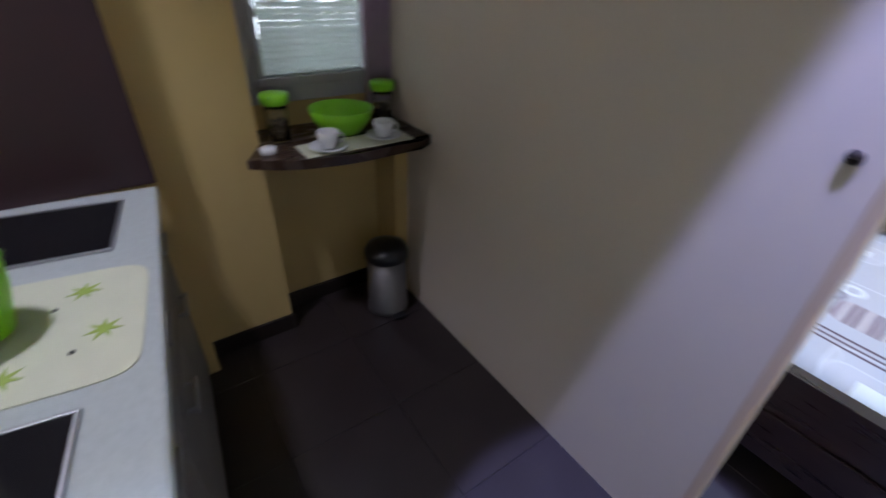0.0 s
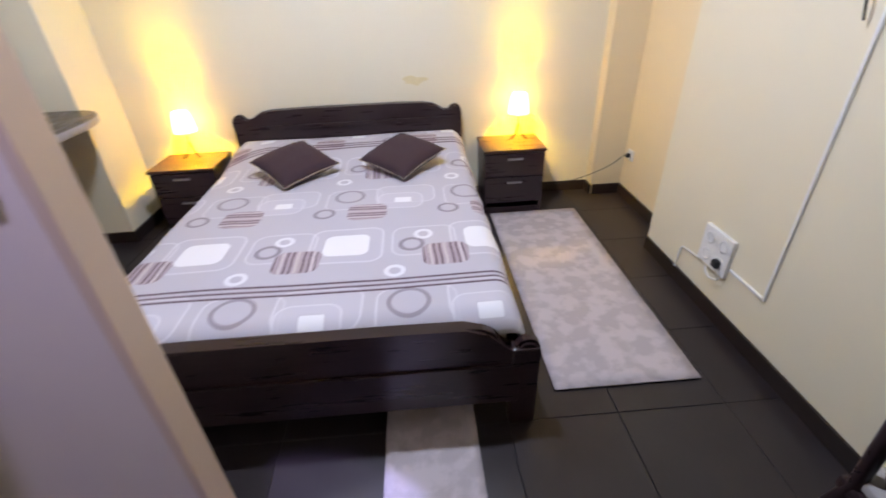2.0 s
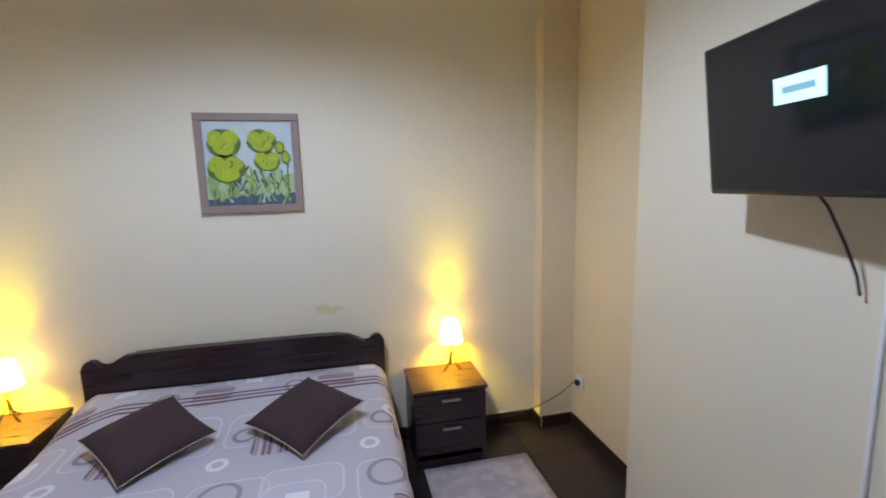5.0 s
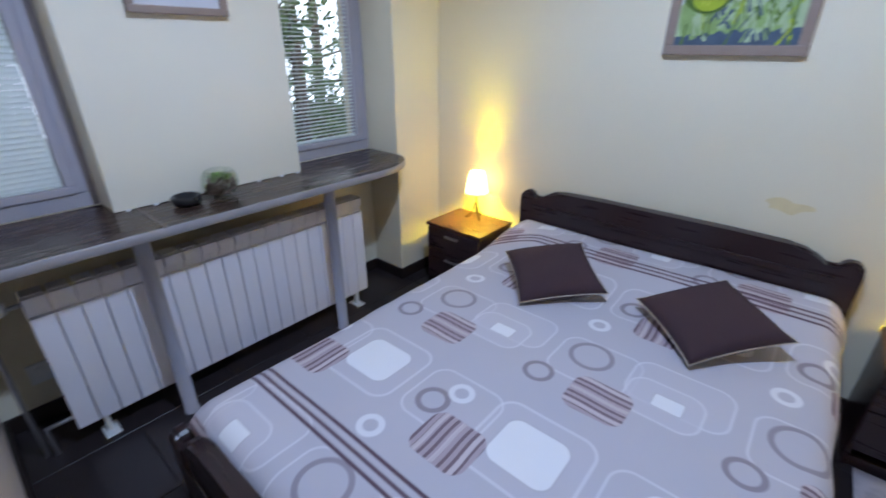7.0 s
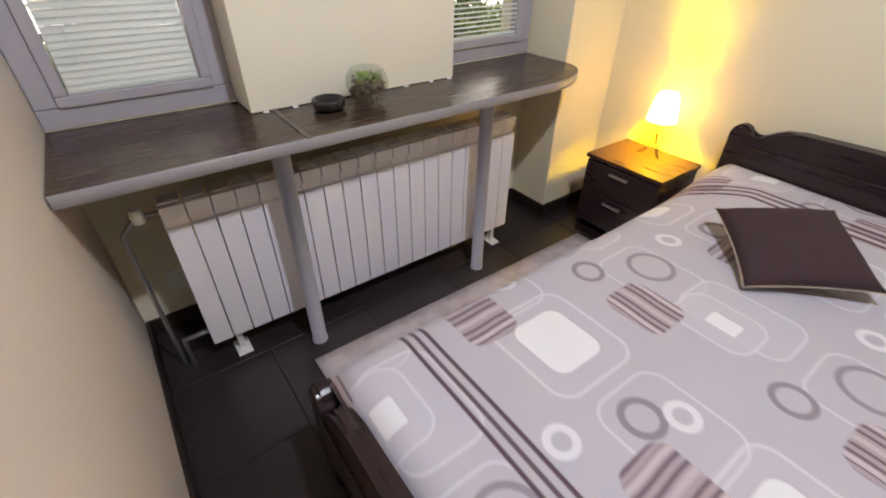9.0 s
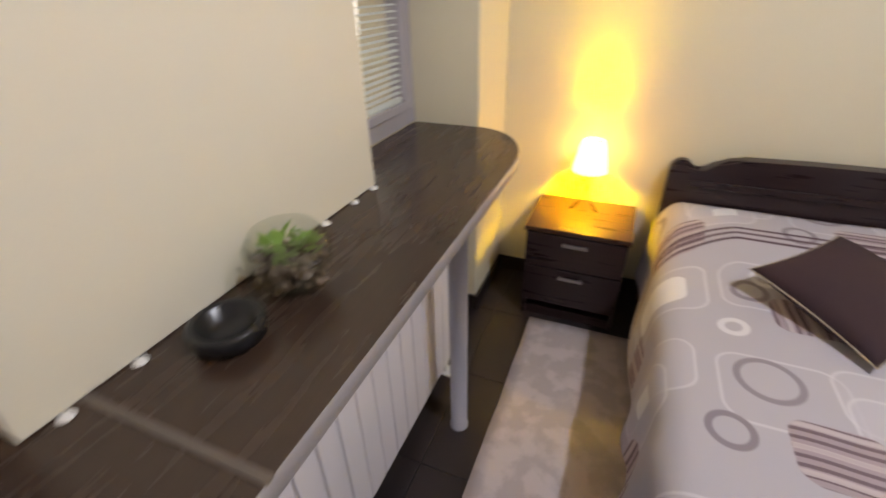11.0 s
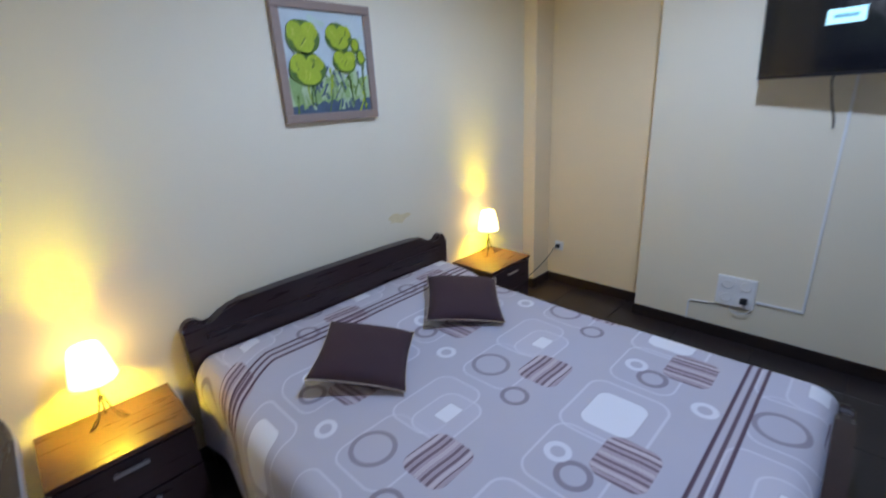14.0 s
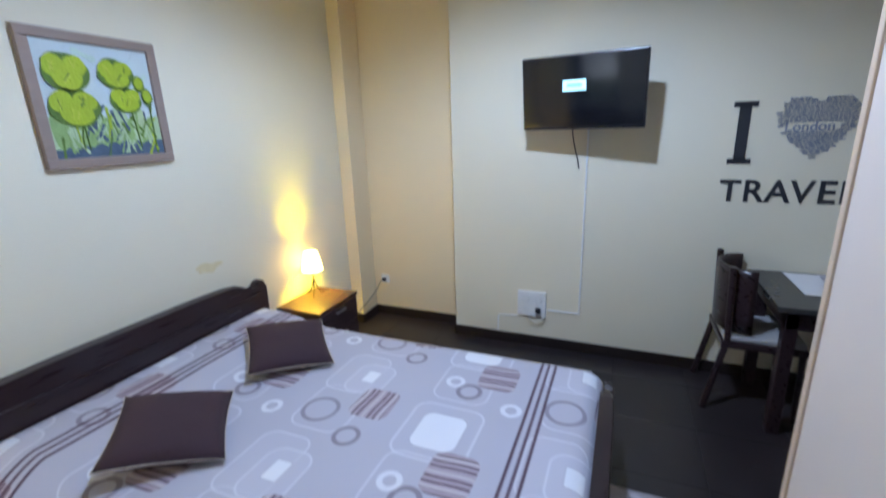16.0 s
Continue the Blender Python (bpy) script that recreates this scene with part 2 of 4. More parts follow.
tagged(boxes("kitchen_wall_west", [((-2.1, -3.35, 0), (XW, YK, 1.03)), ((-2.1, -3.35, 2.2), (XW, YK, H)), ((-2.1, -3.66, 0), (-1.7, -3.3, H)), ((-2.1, YS, 0), (-1.6, -3.66, H)), ((-1.9, -2.74, 0), (-1.66, YK, ZS - 0.03))], OCHRE), "ochre painted kitchenette wall around the window", kind=S)
tagged(box("partition", (-2.1, YK, 0), (XE, YB, H), material("pinkish beige wall paint", (0.70, 0.60, 0.52), 0.75, vary=0.05, scale=1.5, grain=0.25, fine=160), bevel=0), "pinkish beige thin partition between kitchenette and bedroom", kind=S)
tagged(box("partition_end_trim", (XE - 0.012, YK - 0.006, 0), (XE + 0.012, YB + 0.006, H), TRIM, bevel=0.004), "beige lacquered board capping the partition end", kind=S)

# skirting
def skirting(a, b, into):
    """A skirting board from a to b on the plan; into: the side to which it stands out."""
    (x0, y0), (x1, y1) = a, b
    lo = (min(x0, x1, x0 + into[0] * 0.014), min(y0, y1, y0 + into[1] * 0.014), 0)
    hi = (max(x0, x1, x0 + into[0] * 0.014), max(y0, y1, y0 + into[1] * 0.014), 0.085)
    return tagged(box("baseboard", lo, hi, SKIRT, bevel=0.004), "dark brown glossy skirting board along the wall", kind=S)


skirting((XCOL, 0), (1.86, 0), (0, -1))
skirting((1.86, 0), (1.86, -0.124), (-1, 0))
skirting((1.874, -0.11), (XN, -0.11), (0, -1))
skirting((XN, -0.124), (XN, YTV + 0.014), (-1, 0))
skirting((XTV, YTV), (XN, YTV), (0, 1))
skirting((XTV, YTV), (XTV, YS), (-1, 0))
skirting((XCOL, 0), (XCOL, YCOL - 0.014), (1, 0))
skirting((XW, YCOL), (XCOL, YCOL), (0, -1))
skirting((XW, YCOL), (XW, YB), (1, 0))
skirting((XW, YB), (XE - 0.02, YB), (0, 1))
skirting((-1.7, -3.3), (-1.7, -3.66), (1, 0))
skirting((-1.86, -3.3), (-1.686, -3.3), (0, 1))
skirting((XW, -3.286), (XW, YK), (1, 0))

# ---- windows ----
def window(name, y0, y1, z0, z1, tilt, drop):
    """A framed pane in the west wall with a venetian blind in front of it; tilt of the slats in degrees, drop: the blind's lower end."""
    w = empty(name, (XW, (y0 + y1) / 2, z0))
    tagged(w, "grey framed window with a lowered white venetian blind", kind=S)
    hw, h = (y1 - y0) / 2, z1 - z0
    f = 0.065
    boxes("frame", [((-0.07, -hw, 0), (0.0, hw, f)), ((-0.07, -hw, h - f), (0, hw, h)), ((-0.07, -hw, f), (0, -hw + f, h - f)), ((-0.07, hw - f, f), (0, hw, h - f))], PVC, w, 0.006)
    g = 0.035
    boxes("sash", [((-0.055, -hw + f, f), (0.012, hw - f, f + g)), ((-0.055, -hw + f, h - f - g), (0.012, hw - f, h - f)), ((-0.055, -hw + f, f + g), (0.012, -hw + f + g, h - f - g)), ((-0.055, hw - f - g, f + g), (0.012, hw - f, h - f - g))], PVC, w, 0.006)
    pane = box("pane", (-0.04, -hw + f + g, f + g), (-0.034, hw - f - g, h - f - g), GLASS, w, 0)
    pane.visible_shadow = False
    bm = bmesh.new()
    n = 5
    half = hw - f - g - 0.006
    rows = [[bm.verts.new((-0.0115 + 0.023 * i / n, y, 0.0025 * math.sin(math.pi * i / n))) for i in range(n + 1)] for y in (-half, half)]
    for i in range(n):
        bm.faces.new((rows[0][i], rows[0][i + 1], rows[1][i + 1], rows[1][i]))
    first = put("slat", bm, SLAT, w, True)
    z, count = f + g + 0.015 + drop, 0
    while z < h - f - g - 0.03:
        s = first if count == 0 else new("slat", first.data)
        s.parent = w
        s.matrix_basis = pose(-0.012, 0, z, random.uniform(-0.25, 0.25), tilt + random.uniform(-4, 4), 0)
        z, count = z + 0.0215, count + 1
    box("headrail", (-0.028, -half, h - f - g - 0.028), (0.004, half, h - f - g - 0.002), SLAT, w, 0.003)
    box("bottom_rail", (-0.022, -half, f + g + drop), (0.0, half, f + g + drop + 0.01), SLAT, w, 0.003)
    for y in (-half * 0.7, half * 0.7):
        tube("cord", [(0.002, y, f + g + drop), (0.002, y, h - f - g)], 0.0009, SLAT, w)
    return w


window("window_1", YP1 + 0.0, YCOL - 0.002, ZS + 0.001, 2.35, 8, 0.0)
window("window_2", YB + 0.002, YP0 + 0.0, ZS + 0.001, 2.35, 62, 0.0)
window("window_3", -3.3, YK - 0.002, 1.03, 2.2, 58, 0.0)

# ---- floor ----
floor = tagged(box("floor", (-2.1, YS, -0.1), (2.3, 0.2, -0.004), GROUT, bevel=0), "dark brown glossy tiled floor with narrow joints", kind=S)


# ---- bed ----
def spread_material():
    """The bedspread: a pale grey print of outlined boxes, rings and striped blocks that repeats, laid out in metres on the cloth."""
    m = material("printed bedspread", (0.5, 0.48, 0.54), 0.85, vary=0.04, scale=5, grain=0.4, bump=0.25, fine=420)
    nt = m.node_tree
    n, link = nt.nodes, nt.links.new
    uv = n.new("ShaderNodeUVMap")
    uv.uv_map = "cloth"
    sep = n.new("ShaderNodeSeparateXYZ")
    link(uv.outputs[0], sep.inputs[0])

    def calc(op, a, b=None, c=None):
        q = n.new("ShaderNodeMath")
        q.operation = op
        for i, v in enumerate((a, b, c)):
            if v is None:
                continue
            if isinstance(v, (int, float)):
                q.inputs[i].default_value = v
            else:
                link(v, q.inputs[i])
        return q.outputs[0]

    px, py = 0.645, 0.985
    # every other row of the print is set half a repeat aside
    row = calc("FLOOR", calc("DIVIDE", calc("ADD", sep.outputs[1], 1.905), py))
    across = calc("ADD", sep.outputs[0], calc("MULTIPLY", row, px / 2))

    def local(cx, cy):
        x = calc("SUBTRACT", calc("FLOORED_MODULO", calc("ADD", across, px / 2 - cx + 20 * px), px), px / 2)
        y = calc("SUBTRACT", calc("FLOORED_MODULO", calc("ADD", sep.outputs[1], py / 2 - cy + 20 * py), py), py / 2)
        return x, y

    def rounded(x, y, hx, hy, r):
        qx = calc("MAXIMUM", calc("SUBTRACT", calc("ABSOLUTE", x), hx - r), 0)
        qy = calc("MAXIMUM", calc("SUBTRACT", calc("ABSOLUTE", y), hy - r), 0)
        return calc("SUBTRACT", calc("SQRT", calc("ADD", calc("MULTIPLY", qx, qx), calc("MULTIPLY", qy, qy))), r)

    def inside(d, soft=0.0025):
        q = n.new("ShaderNodeMapRange")
        q.inputs["From Min"].default_value, q.inputs["From Max"].default_value = soft, -soft
        link(d, q.inputs["Value"])
        return q.outputs[0]

    def ring(d, w):
        return inside(calc("SUBTRACT", calc("ABSOLUTE", d), w))

    b = n["Principled BSDF"]
    state = [b.inputs["Base Color"].links[0].from_socket]

    def paint(mask, colour, amount=1.0):
        q = n.new("ShaderNodeMix")
        q.data_type = "RGBA"
        link(calc("MULTIPLY", mask, amount), q.inputs["Factor"])
        link(state[0], q.inputs["A"])
        if isinstance(colour, tuple):
            q.inputs["B"].default_value = (*colour, 1)
        else:
            link(colour, q.inputs["B"])
        state[0] = q.outputs["Result"]

    pale, white, grey, plum, mauve, line = (0.57, 0.55, 0.62), (0.80, 0.80, 0.84), (0.25, 0.21, 0.25), (0.075, 0.03, 0.05), (0.42, 0.34, 0.38), (0.72, 0.71, 0.76)
    # large outlined boxes
    for cx, cy, hx, hy, filled, w in ((0.12, -1.08, 0.15, 0.125, 0, 0.004), (0.40, -1.04, 0.16, 0.11, 0.5, 0.004), (0.37, -1.12, 0.12, 0.095, 0.7, 0.004),
                                      (0.13, -1.575, 0.165, 0.15, 0.35, 0.005), (-0.16, -1.57, 0.145, 0.125, 0, 0.004)):
        d = rounded(*local(cx, cy), hx, hy, 0.06)
        if filled:
            paint(inside(d), pale, filled)
        paint(ring(d, w), line, 0.65)
    for cx, cy, hx, hy, r in ((0.13, -1.575, 0.105, 0.095, 0.045), (0.385, -1.115, 0.048, 0.034, 0.01)):
        d = rounded(*local(cx, cy), hx, hy, r)
        paint(inside(d), white)
        paint(ring(d, 0.002), grey, 0.35)
    # striped blocks
    for cx, cy, s in ((0.2, -1.245, 0.0), (-0.07, -1.70, 0.4)):
        x, y = local(cx, cy)
        d = rounded(x, y, 0.1, 0.088, 0.045)
        if s:
            x, y = y, x
        wob = calc("ADD", calc("MULTIPLY", y, 1.0), calc("MULTIPLY", calc("SINE", calc("MULTIPLY", x, 26.0)), 0.003))
        st = calc("SINE", calc("MULTIPLY_ADD", wob, 250.0, s))
        st2 = calc("SINE", calc("MULTIPLY_ADD", wob, 93.0, 1 + s))
        paint(inside(d), mauve)
        paint(calc("MULTIPLY", inside(d), calc("GREATER_THAN", st, 0.25)), plum, 0.68)
        paint(calc("MULTIPLY", inside(d), calc("GREATER_THAN", st2, 0.75)), (0.62, 0.55, 0.58), 0.8)
    # rings
    for cx, cy, rad, w, col, k in ((0.09, -1.04, 0.075, 0.009, grey, 0.75), (-0.022, -1.245, 0.048, 0.009, grey, 0.85), (-0.218, -1.6, 0.05, 0.010, grey, 0.85),
                                   (-0.162, -1.515, 0.035, 0.0105, white, 0.8), (-0.29, -1.81, 0.035, 0.0105, white, 0.8)):
        x, y = local(cx, cy)
        d = calc("SUBTRACT", calc("SQRT", calc("ADD", calc("MULTIPLY", x, x), calc("MULTIPLY", y, y))), rad)
        paint(ring(d, w), col, k)
    # plain border beyond the stripes, and the triple stripes across the cloth
    for y0 in (-1.905, -0.30):
        for dy in (-0.032, 0.0, 0.032):
            paint(ring(calc("SUBTRACT", sep.outputs[1], y0 + dy), 0.0065), plum, 0.95)
        paint(ring(calc("SUBTRACT", sep.outputs[1], y0), 0.03), mauve, 0.12)
    link(state[0], b.inputs["Base Color"])
    return m


SPREAD = spread_material()
BX = 0.82


def headboard_outline(half, base, top, post, dip):
    """The outline of a board with round posts at both ends and a hump between them."""
    right = [(half, base), (half, post - 0.045)]
    right += arc(half - 0.045, post - 0.045, 0.045, 0.045, 0, 150, 8)
    right += [(half - 0.10, post - 0.055)]
    right += [(half - 0.13, post - 0.035), (half - 0.17, top - 0.03), (half - 0.21, top - 0.008), (half - 0.27, top), (half - 0.5, top + dip)]
    return right + [(-x, z) for x, z in reversed(right)]


bed = tagged(empty("double_bed", (0, -1.1, 0)), "dark wenge wooden double bed with a printed bedspread", "bed")


def in_bed(ob):
    ob.matrix_parent_inverse = Matrix.Translation((0, 1.1, 0))
    return ob


in_bed(plate("headboard", headboard_outline(BX, 0.0, 0.79, 0.768, 0.006), 0.06, WENGE, bed, "y", -0.085, 0.012))
in_bed(box("headboard_rail", (-BX + 0.09, -0.097, 0.66), (BX - 0.09, -0.084, 0.688), WENGE, bed, 0.004))
in_bed(plate("footboard", headboard_outline(BX + 0.055, 0.14, 0.50, 0.43, 0.004), 0.055, WENGE, bed, "y", -2.205, 0.012))
in_bed(box("footboard_panel", (-BX + 0.02, -2.216, 0.14), (BX - 0.02, -2.204, 0.33), WENGE, bed, 0.004))
for sx in (-1, 1):
    x = sx * (BX + 0.0)
    in_bed(box("leg", (x - 0.05, -2.212, 0), (x + 0.052, -2.14, 0.4), WENGE, bed, 0.01))
    in_bed(box("side_rail", (min(x, x - sx * 0.03), -2.15, 0.16), (max(x, x - sx * 0.03), -0.09, 0.34), WENGE, bed, 0.004))
in_bed(box("mattress", (-0.77, -2.13, 0.2), (0.77, -0.1, 0.47), material("mattress cloth", (0.6, 0.58, 0.55), 0.9), bed, 0.04, 3))


def spread_mesh():
    """The bedspread as a sheet that lies on the mattress, rounds its edges and hangs down in shallow folds."""
    bm = bmesh.new()
    layer = bm.loops.layers.uv.new("cloth")
    flat, rad, hang = 0.745, 0.075, 0.24
    us = [-flat - 1.5708 * rad - hang + i * (2 * flat + 3.1416 * rad + 2 * hang) / 120 for i in range(121)]
    vs = [-2.19 + i * 2.09 / 100 for i in range(101)]
    flatuv, grid = {}, []
    for v in vs:
        row = []
        for u in us:
            a, s = abs(u), 1 if u > 0 else -1
            fold = noise.noise(Vector((u * 1.2, v * 2.2, 3))) * 0.012 + noise.noise(Vector((u * 4, v * 5, 7))) * 0.004
            if a < flat:
                x, z, hangs = u, 0.505, 0
            elif a < flat + 1.5708 * rad:
                t = (a - flat) / rad
                x, z, hangs = s * (flat + rad * math.sin(t)), 0.505 - rad * (1 - math.cos(t)), t / 1.57
            else:
                down = a - flat - 1.5708 * rad
                x, z, hangs = s * (flat + rad + 0.10 * down), 0.505 - rad - down, 1
            x += s * hangs * (0.012 * math.sin(v * 17 + 2 * math.sin(v * 5)) + 0.5 * fold) * min(1, (a - flat) * 5 if a > flat else 0)
            z += (1 - hangs) * fold * 0.8
            y = v
            if v < -2.07:
                k = v + 2.07
                y = -2.07 + 0.085 * math.sin(max(k, -0.12) / 0.085) if k > -0.13 else -2.155
                z -= (0.09 * (1 - math.cos(min(1.4, -k / 0.085)))) * (1 - hangs * 0.5)
            if v > -0.62:
                z += 0.075 * (1 - hangs * 0.6) * math.sin(min(1, (v + 0.62) / 0.4) * 1.57) ** 2
            vert = bm.verts.new((x, y, z))
            # the hem sags a little over the sides, so the cloth slips towards the foot
            slip = 1.0 * max(0, -u - 0.55) ** 1.3 * min(1, max(0, (v + 1.0) / 0.5))
            flatuv[vert] = (u * 1.0, v + slip)
            row.append(vert)
        grid.append(row)
    for a, b in zip(grid, grid[1:]):
        for i in range(len(us) - 1):
            f = bm.faces.new((a[i], a[i + 1], b[i + 1], b[i]))
            for l in f.loops:
                l[layer].uv = flatuv[l.vert]
    bmesh.ops.recalc_face_normals(bm, faces=bm.faces)
    return bm


spread = put("bedspread", spread_mesh(), SPREAD, None, True)
sol = spread.modifiers.new("thickness", "SOLIDIFY")
sol.thickness, sol.offset = 0.008, 1
tagged(spread, "pale grey bedspread printed with rings and stripes on the bed", "bedspread")


def cushion(name, at, turn, tip):
    c = tagged(empty(name, at), "dark plum square cushion with beige piping lying on the bedspread", "cushion", "cushions on the bed")
    bm = bmesh.new()
    n, half = 18, 0.20
    tops, bots = {}, {}
    for i in range(n + 1):
        for j in range(n + 1):
            a, b = -1 + 2 * i / n, -1 + 2 * j / n
            pull = 1 - 0.07 * (1 - a * a) * (b * b) - 0.0
            pullb = 1 - 0.07 * (1 - b * b) * (a * a)
            x, y = half * a * pullb, half * b * pull
            h = 0.062 * ((1 - a * a) * (1 - b * b)) ** 0.42 + 0.003 + 0.006 * noise.noise(Vector((a * 2, b * 2, at[0] * 9))) * (1 - a * a) * (1 - b * b)
            tops[i, j] = bm.verts.new((x, y, h))
            bots[i, j] = bm.verts.new((x, y, -0.8 * h)) if 0 < i < n and 0 < j < n else tops[i, j]
    for i in range(n):
        for j in range(n):
            bm.faces.new((tops[i, j], tops[i + 1, j], tops[i + 1, j + 1], tops[i, j + 1]))
            q = [bots[i, j], bots[i, j + 1], bots[i + 1, j + 1], bots[i + 1, j]]
            bm.faces.new(q)
    rim = [tops[i, 0].co.copy() for i in range(n)] + [tops[n, j].co.copy() for j in range(n)] + [tops[n - i, n].co.copy() for i in range(n)] + [tops[0, n - j].co.copy() for j in range(n)]
    put("cover", bm, CUSHION, c, True)
    tube("piping", [(*p,) for p in rim], 0.0024, PIPING, c, True)
    c.matrix_basis = pose(*at, tip, 0, turn)
    return c


cushion("cushion", (-0.288, -0.645, 0.575), 43, 0).matrix_basis = pose(-0.288, -0.645, 0.592, 12, 3, 0) @ pose(0, 0, 0, 0, 0, 43)
cushion("cushion", (0.386, -0.622, 0.58), 44, 0).matrix_basis = pose(0.386, -0.622, 0.598, 12, -4, 0) @ pose(0, 0, 0, 0, 0, 45)


# ---- nightstands and lamps ----
def nightstand(cx):
    w, d, h = 0.226, 0.365, 0.5
    ns = tagged(empty("nightstand", (cx, -0.015, 0)), "dark wenge nightstand with two drawers beside the bed", "nightstand", "nightstands beside the bed")
    boxes("body", [((-w + 0.01, -d + 0.02, 0), (-w + 0.028, 0, h - 0.022)), ((w - 0.028, -d + 0.02, 0), (w - 0.01, 0, h - 0.022)), ((-w + 0.028, -0.02, 0.02), (w - 0.028, 0, h - 0.022)), ((-w + 0.028, -d + 0.03, 0.0), (w - 0.028, -0.02, 0.05))], WENGE, ns, 0.002)
    box("top", (-w, -d, h - 0.022), (w, 0, h), WENGETOP, ns, 0.003)
    for z0, z1 in ((0.10, 0.295), (0.302, 0.47)):
        dr = box("drawer", (-w + 0.012, -d + 0.004, z0), (w - 0.012, -d + 0.022, z1), WENGE, ns, 0.003)
        zz = z1 - 0.034
        hd = boxes("handle", [((-0.055, -d - 0.016, zz - 0.008), (0.055, -d - 0.008, zz + 0.008)), ((-0.05, -d - 0.01, zz - 0.005), (-0.04, -d + 0.005, zz + 0.005)), ((0.04, -d - 0.01, zz - 0.005), (0.05, -d + 0.005, zz + 0.005))], STEEL, dr, 0.002)
        tagged(hd, "brushed steel bar handle")
    return ns


nightstand(-1.14)
nightstand(1.17)


def table_lamp(x, y, z=0.5):
    l = tagged(empty("table_lamp", (x, y, z)), "lit wrought iron table lamp with a cream cone shade", "table lamp", "table lamps on the nightstands")
    tube("stem", [(0, 0, 0.035), (0, 0, 0.27)], 0.004, IRON, l)
    for k in range(3):
        a = radians(90 + 120 * k)
        pts = []
        for i in range(22):
            s = i / 21
            r = 0.006 + 0.072 * s if s < 0.7 else 0.056 + 0.018 * math.cos((s - 0.7) / 0.3 * 5.2)
            zz = 0.11 * (1 - s / 0.7) ** 2 + 0.008 if s < 0.7 else 0.022 - 0.016 * math.cos((s - 0.7) / 0.3 * 5.2)
            pts.append((r * math.cos(a), r * math.sin(a), zz))
        tube("foot", pts, 0.0035, IRON, l)
    sh = lathe("shade", [(0.077, 0.19), (0.072, 0.225), (0.058, 0.3), (0.05, 0.325), (0.045, 0.332)], SHADE, l)
    sh.modifiers.new("thickness", "SOLIDIFY").thickness = 0.002
    lathe("bulb", [(0.004, 0.225), (0.014, 0.235), (0.024, 0.265), (0.02, 0.29), (0.004, 0.3)], BULB, l, seg=14)
    lathe("socket", [(0.012, 0.18), (0.014, 0.19), (0.014, 0.226), (0.006, 0.228)], BLACK, l, seg=14)
    lamp("bulb_light", "POINT", pose(x, y, z + 0.262), 118, (1.0, 0.78, 0.01), 0.03)
    return l


table_lamp(-1.145, -0.115)
table_lamp(1.24, -0.115)

# ---- shelf, posts, radiator ----
XF = -1.335
shelf = tagged(empty("window_shelf", (-1.6, -1.5, ZS)), "long dark brown window shelf with a rounded end", "shelf")
curve = arc(XF - 0.24, -0.80, 0.24, 0.37, 0, 90, 14)
outline = [(XW, YB + 0.002), (XF, YB + 0.002)] + curve + [(XCOL, YCOL - 0.003), (XW, YCOL - 0.003)]
inv = Matrix.Translation((1.6, 1.5, -ZS))
top = plate("board", [p for i, p in enumerate(outline)], 0.036, SHELF, shelf, "z", ZS - 0.038, 0.0)
top.matrix_parent_inverse = inv
path = [(XF, YB + 0.004)] + curve
bm = bmesh.new()
prev = None
for x, y in path:
    q = [bm.verts.new((x + dx, y + dx * 0.3, z)) for dx, z in ((0.0, ZS - 0.04), (0.003, ZS - 0.036), (0.003, ZS - 0.004), (0.0, ZS - 0.0005))]
    if prev:
        for i in range(3):
            bm.faces.new((prev[i], q[i], q[i + 1], prev[i + 1]))
    prev = q
e = put("edging", bm, EDGE, shelf, True)
e.matrix_parent_inverse = inv
tagged(e, "grey edge strip")
st = box("joint_strip", (XPIER - 0.1, -1.925, ZS - 0.003), (XF + 0.002, -1.91, ZS + 0.0012), material("worn joint strip", (0.13, 0.10, 0.085), 0.35), shelf, 0)
st.matrix_parent_inverse = inv
for y in (-2.0, -1.1):
    p = lathe("post", [(0.034, 0.0), (0.034, 0.008), (0.03, 0.010), (0.03, ZS - 0.052), (0.045, ZS - 0.05), (0.045, ZS - 0.038)], POST, shelf, (-1.41, y, 0), 24)
    p.matrix_parent_inverse = inv
    tagged(p, "grey painted round steel post")


